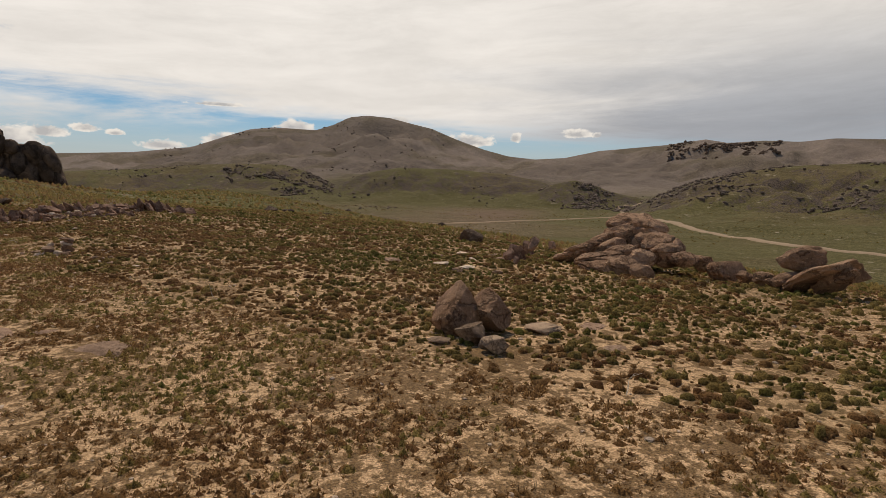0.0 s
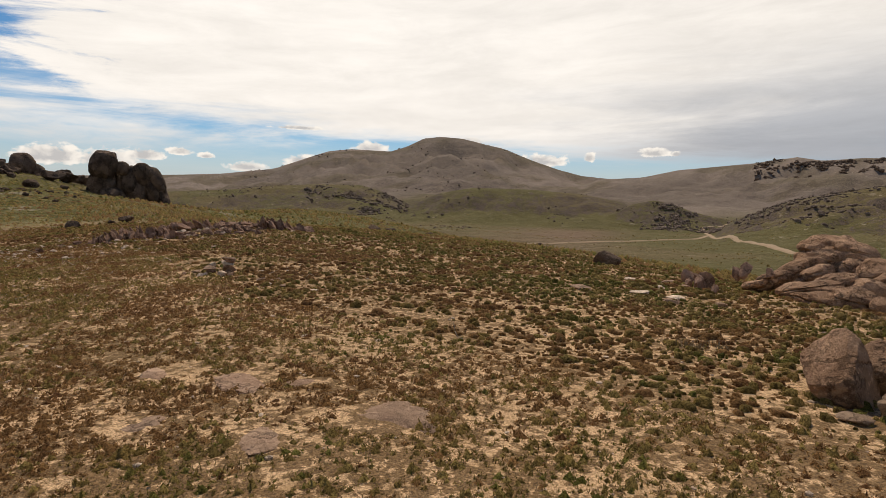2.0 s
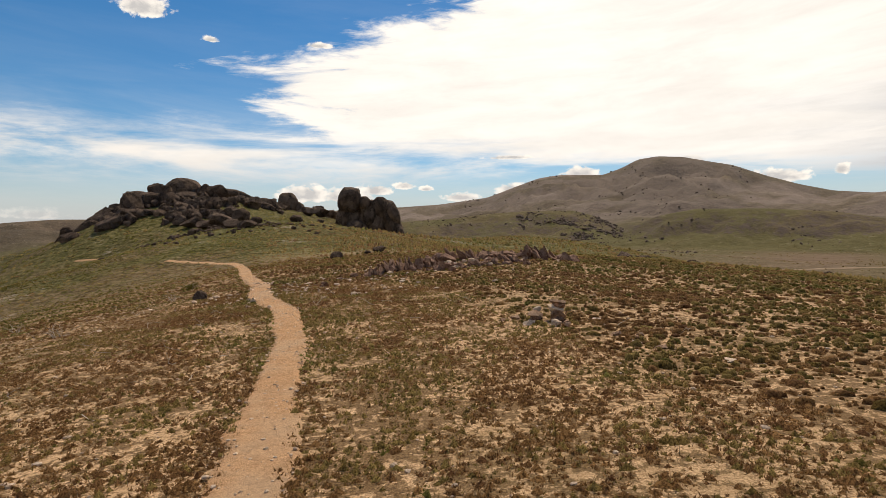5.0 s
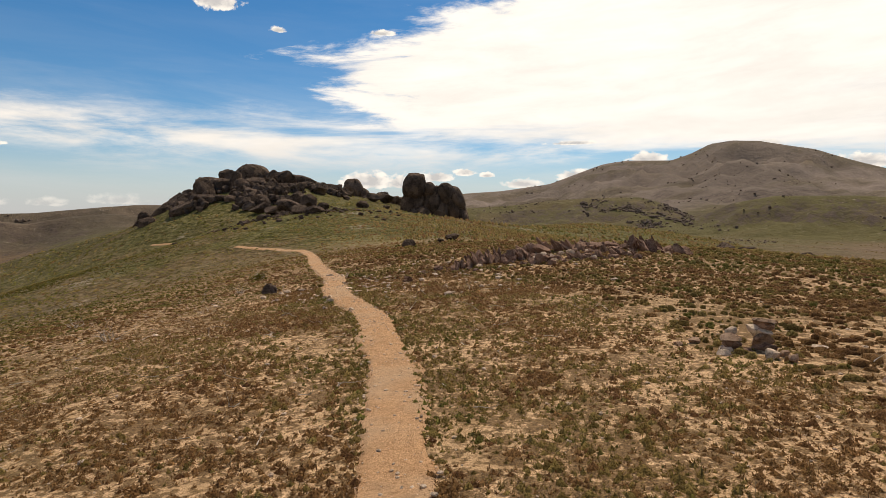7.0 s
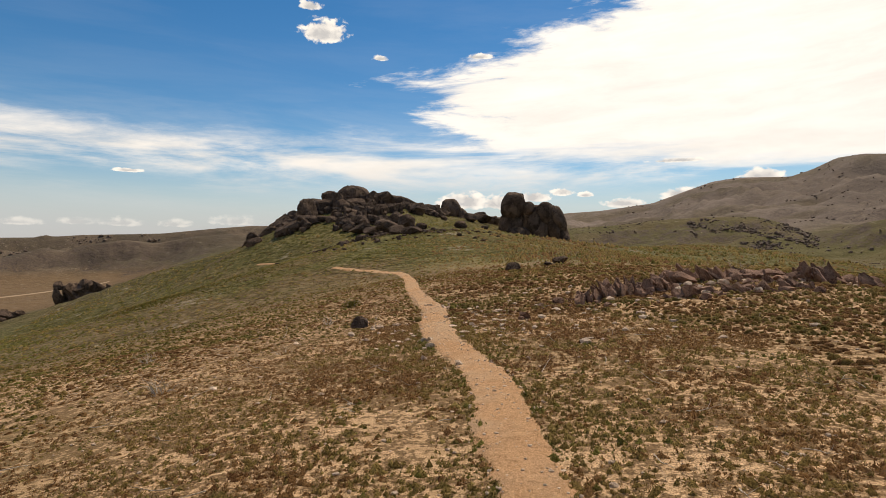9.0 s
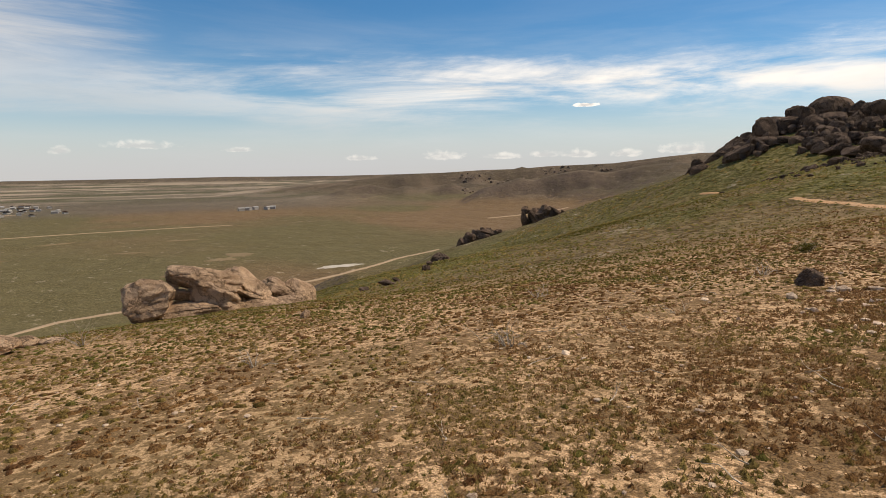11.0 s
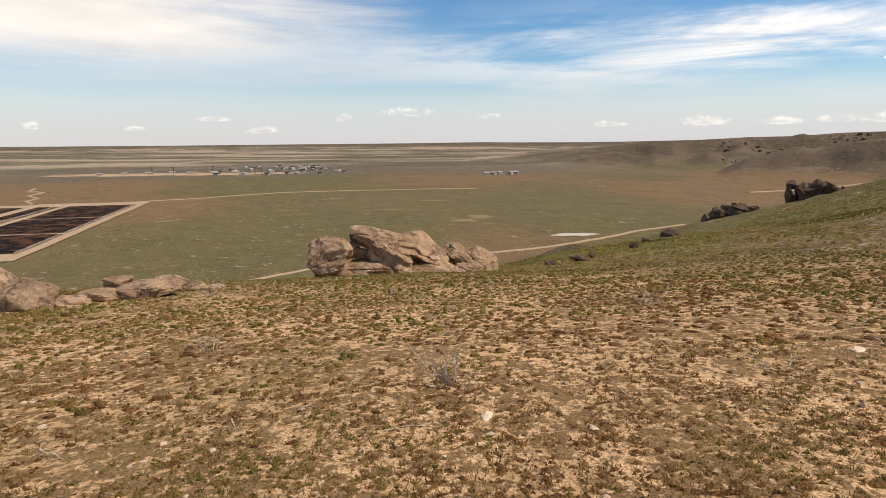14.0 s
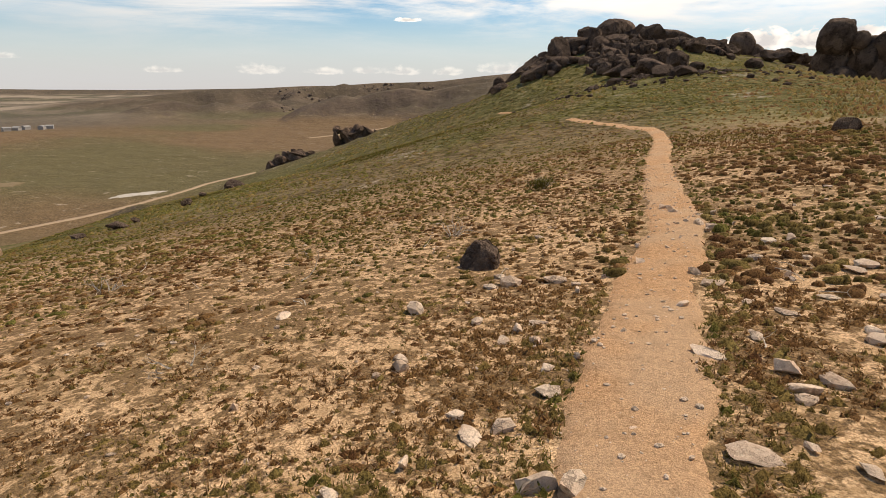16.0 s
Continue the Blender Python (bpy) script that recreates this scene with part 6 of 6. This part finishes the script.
pan("salt_pan", -333, 190, 15, 5.0, 82, MAT_SALT, "white salt crust on the plain", 1)
for k, (x, y, rx, ry, turn) in enumerate(((-470, -74, 20, 2.5, 125), (-415, 140, 22, 6, 60), (-432, 158, 24, 7, 50), (-495, 95, 26, 2.5, 60), (-372, 96, 12, 3, 70), (-520, 10, 24, 2, 100), (-560, 150, 26, 3, 75), (-610, 60, 30, 2.5, 85))):
    pan("bare_patch", x, y, rx * 0.45, ry * 1.2, turn + 30 * math.sin(k * 2.1), MAT_BARE, "pale bare soil on the plain", 5 + k)
pan("quarry_floor", -1110, -190, 40, 190, -8, MAT_ROAD, "pale graded yard far out on the plain", 21, 1.2)

yard = thing("stock_pens", -480, -215, -60, "stock pens of dark trampled earth divided by pale lanes", "stock pens")


def plate(name, x0, x1, y0, y1, z, mat, label=""):
    bm = bmesh.new()
    nx_, ny_ = 24, 10
    grid_ = [[bm.verts.new((x0 + (x1 - x0) * i / nx_ + 480, y0 + (y1 - y0) * j / ny_ + 215, float(height(x0 + (x1 - x0) * i / nx_, y0 + (y1 - y0) * j / ny_)) + z + 60)) for j in range(ny_ + 1)] for i in range(nx_ + 1)]
    for i in range(nx_):
        for j in range(ny_):
            bm.faces.new((grid_[i][j], grid_[i + 1][j], grid_[i + 1][j + 1], grid_[i][j + 1]))
    return part(name, bm, mat, yard, label)


plate("yard_floor", -622, -330, -420, -118, 0.5, MAT_ROAD, "pale graded dirt")
for x0, x1 in ((-596, -508), (-502, -424), (-418, -352)):
    plate("pen", x0, x1, -180, -125, 0.9, MAT_PEN, "dark trampled pen floor")
    plate("pen", x0, x1, -205, -188, 0.9, MAT_PEN, "dark trampled pen floor")
    plate("pen", x0, x1, -330, -216, 0.9, MAT_PEN, "dark trampled pen floor")
fence_y = ((-124.5, -600, -348), (-180, -600, -348), (-188, -600, -348), (-205, -600, -348), (-238, -600, -348))
for y_, x0, x1 in fence_y:
    bm = bmesh.new()
    for zr in (0.6, 1.2):
        bmesh.ops.create_cube(bm, size=1.0, matrix=Matrix.Translation(((x0 + x1) / 2 + 480, y_ + 215, zr + 1.0)) @ Matrix.Diagonal((x1 - x0, 0.15, 0.15, 1)))
    for k in range(64):
        bmesh.ops.create_cube(bm, size=1.0, matrix=Matrix.Translation((x0 + (x1 - x0) * k / 63 + 480, y_ + 215, 1.4)) @ Matrix.Diagonal((0.2, 0.2, 1.6, 1)))
    part("fence", bm, MAT_TWIG, yard, "rail fence")


def shed(x, y, w, d, h, turn, label="long low white farm shed on the plain", group="sheds on the plain", mat=None):
    z = float(height(x, y))
    root = thing("shed", x, y, z, label, "shed", group)
    root.rotation_euler = (0, 0, radians(turn))
    bm = bmesh.new()
    bmesh.ops.create_cube(bm, size=1.0, matrix=Matrix.Translation((0, 0, h / 2)) @ Matrix.Diagonal((w, d, h, 1)))
    part("wall", bm, MAT_SHED, root)
    bm = bmesh.new()
    e, r_ = 0.4, h + d * 0.22
    vs = [bm.verts.new(q) for q in ((-w / 2 - e, -d / 2 - e, h), (w / 2 + e, -d / 2 - e, h), (w / 2 + e, d / 2 + e, h), (-w / 2 - e, d / 2 + e, h), (-w / 2 - e, 0, r_), (w / 2 + e, 0, r_))]
    for f_ in ((0, 1, 5, 4), (2, 3, 4, 5), (0, 4, 3), (1, 2, 5), (3, 2, 1, 0)):
        bm.faces.new([vs[k] for k in f_])
    part("roof", bm, mat or MAT_SHED, root)


shed(-342, -152, 16, 5, 2.4, 12)
shed(-350, -164, 14, 5, 2.4, 12)
for k in range(60):
    x, y = -1040 - 330 * tr.random(), tr.uniform(-120, 110)
    shed(x, y, tr.uniform(6, 10), tr.uniform(5, 7), tr.uniform(2.4, 3.4), tr.uniform(0, 180), "small pale house in a far settlement", "far houses", MAT_SHED if k % 3 else MAT_PEN)
for k in range(7):
    shed(-1120 + tr.uniform(-16, 16), -300 + 36 * k, tr.uniform(8, 15), 6, 3, 90 + tr.uniform(-8, 8), "pale building in a far yard", "yard buildings")
for k in range(5):
    shed(-930 + tr.uniform(-10, 10), 330 + 14 * k, 9, 7, 4, tr.uniform(0, 180), "small farm building far out on the plain", "far farm")


def mast(x, y, tall):
    root = thing("power_pole", x, y, float(height(x, y)), "dark wooden power poles far out on the plain", "power pole", "power line")
    bm = bmesh.new()
    bmesh.ops.create_cone(bm, cap_ends=True, segments=6, radius1=0.5, radius2=0.3, depth=tall, matrix=Matrix.Translation((0, 0, tall / 2)))
    part("pole", bm, MAT_PEN, root)
    bm = bmesh.new()
    bmesh.ops.create_cube(bm, size=1.0, matrix=Matrix.Translation((0, 0, tall * 0.92)) @ Matrix.Diagonal((0.4, 5.0, 0.4, 1)))
    part("crossarm", bm, MAT_PEN, root)


for x, y in ((-1060, -34), (-1065, -46), (-1100, -58), (-1085, -180), (-1090, -215), (-1110, -120)):
    mast(x, y, 14)
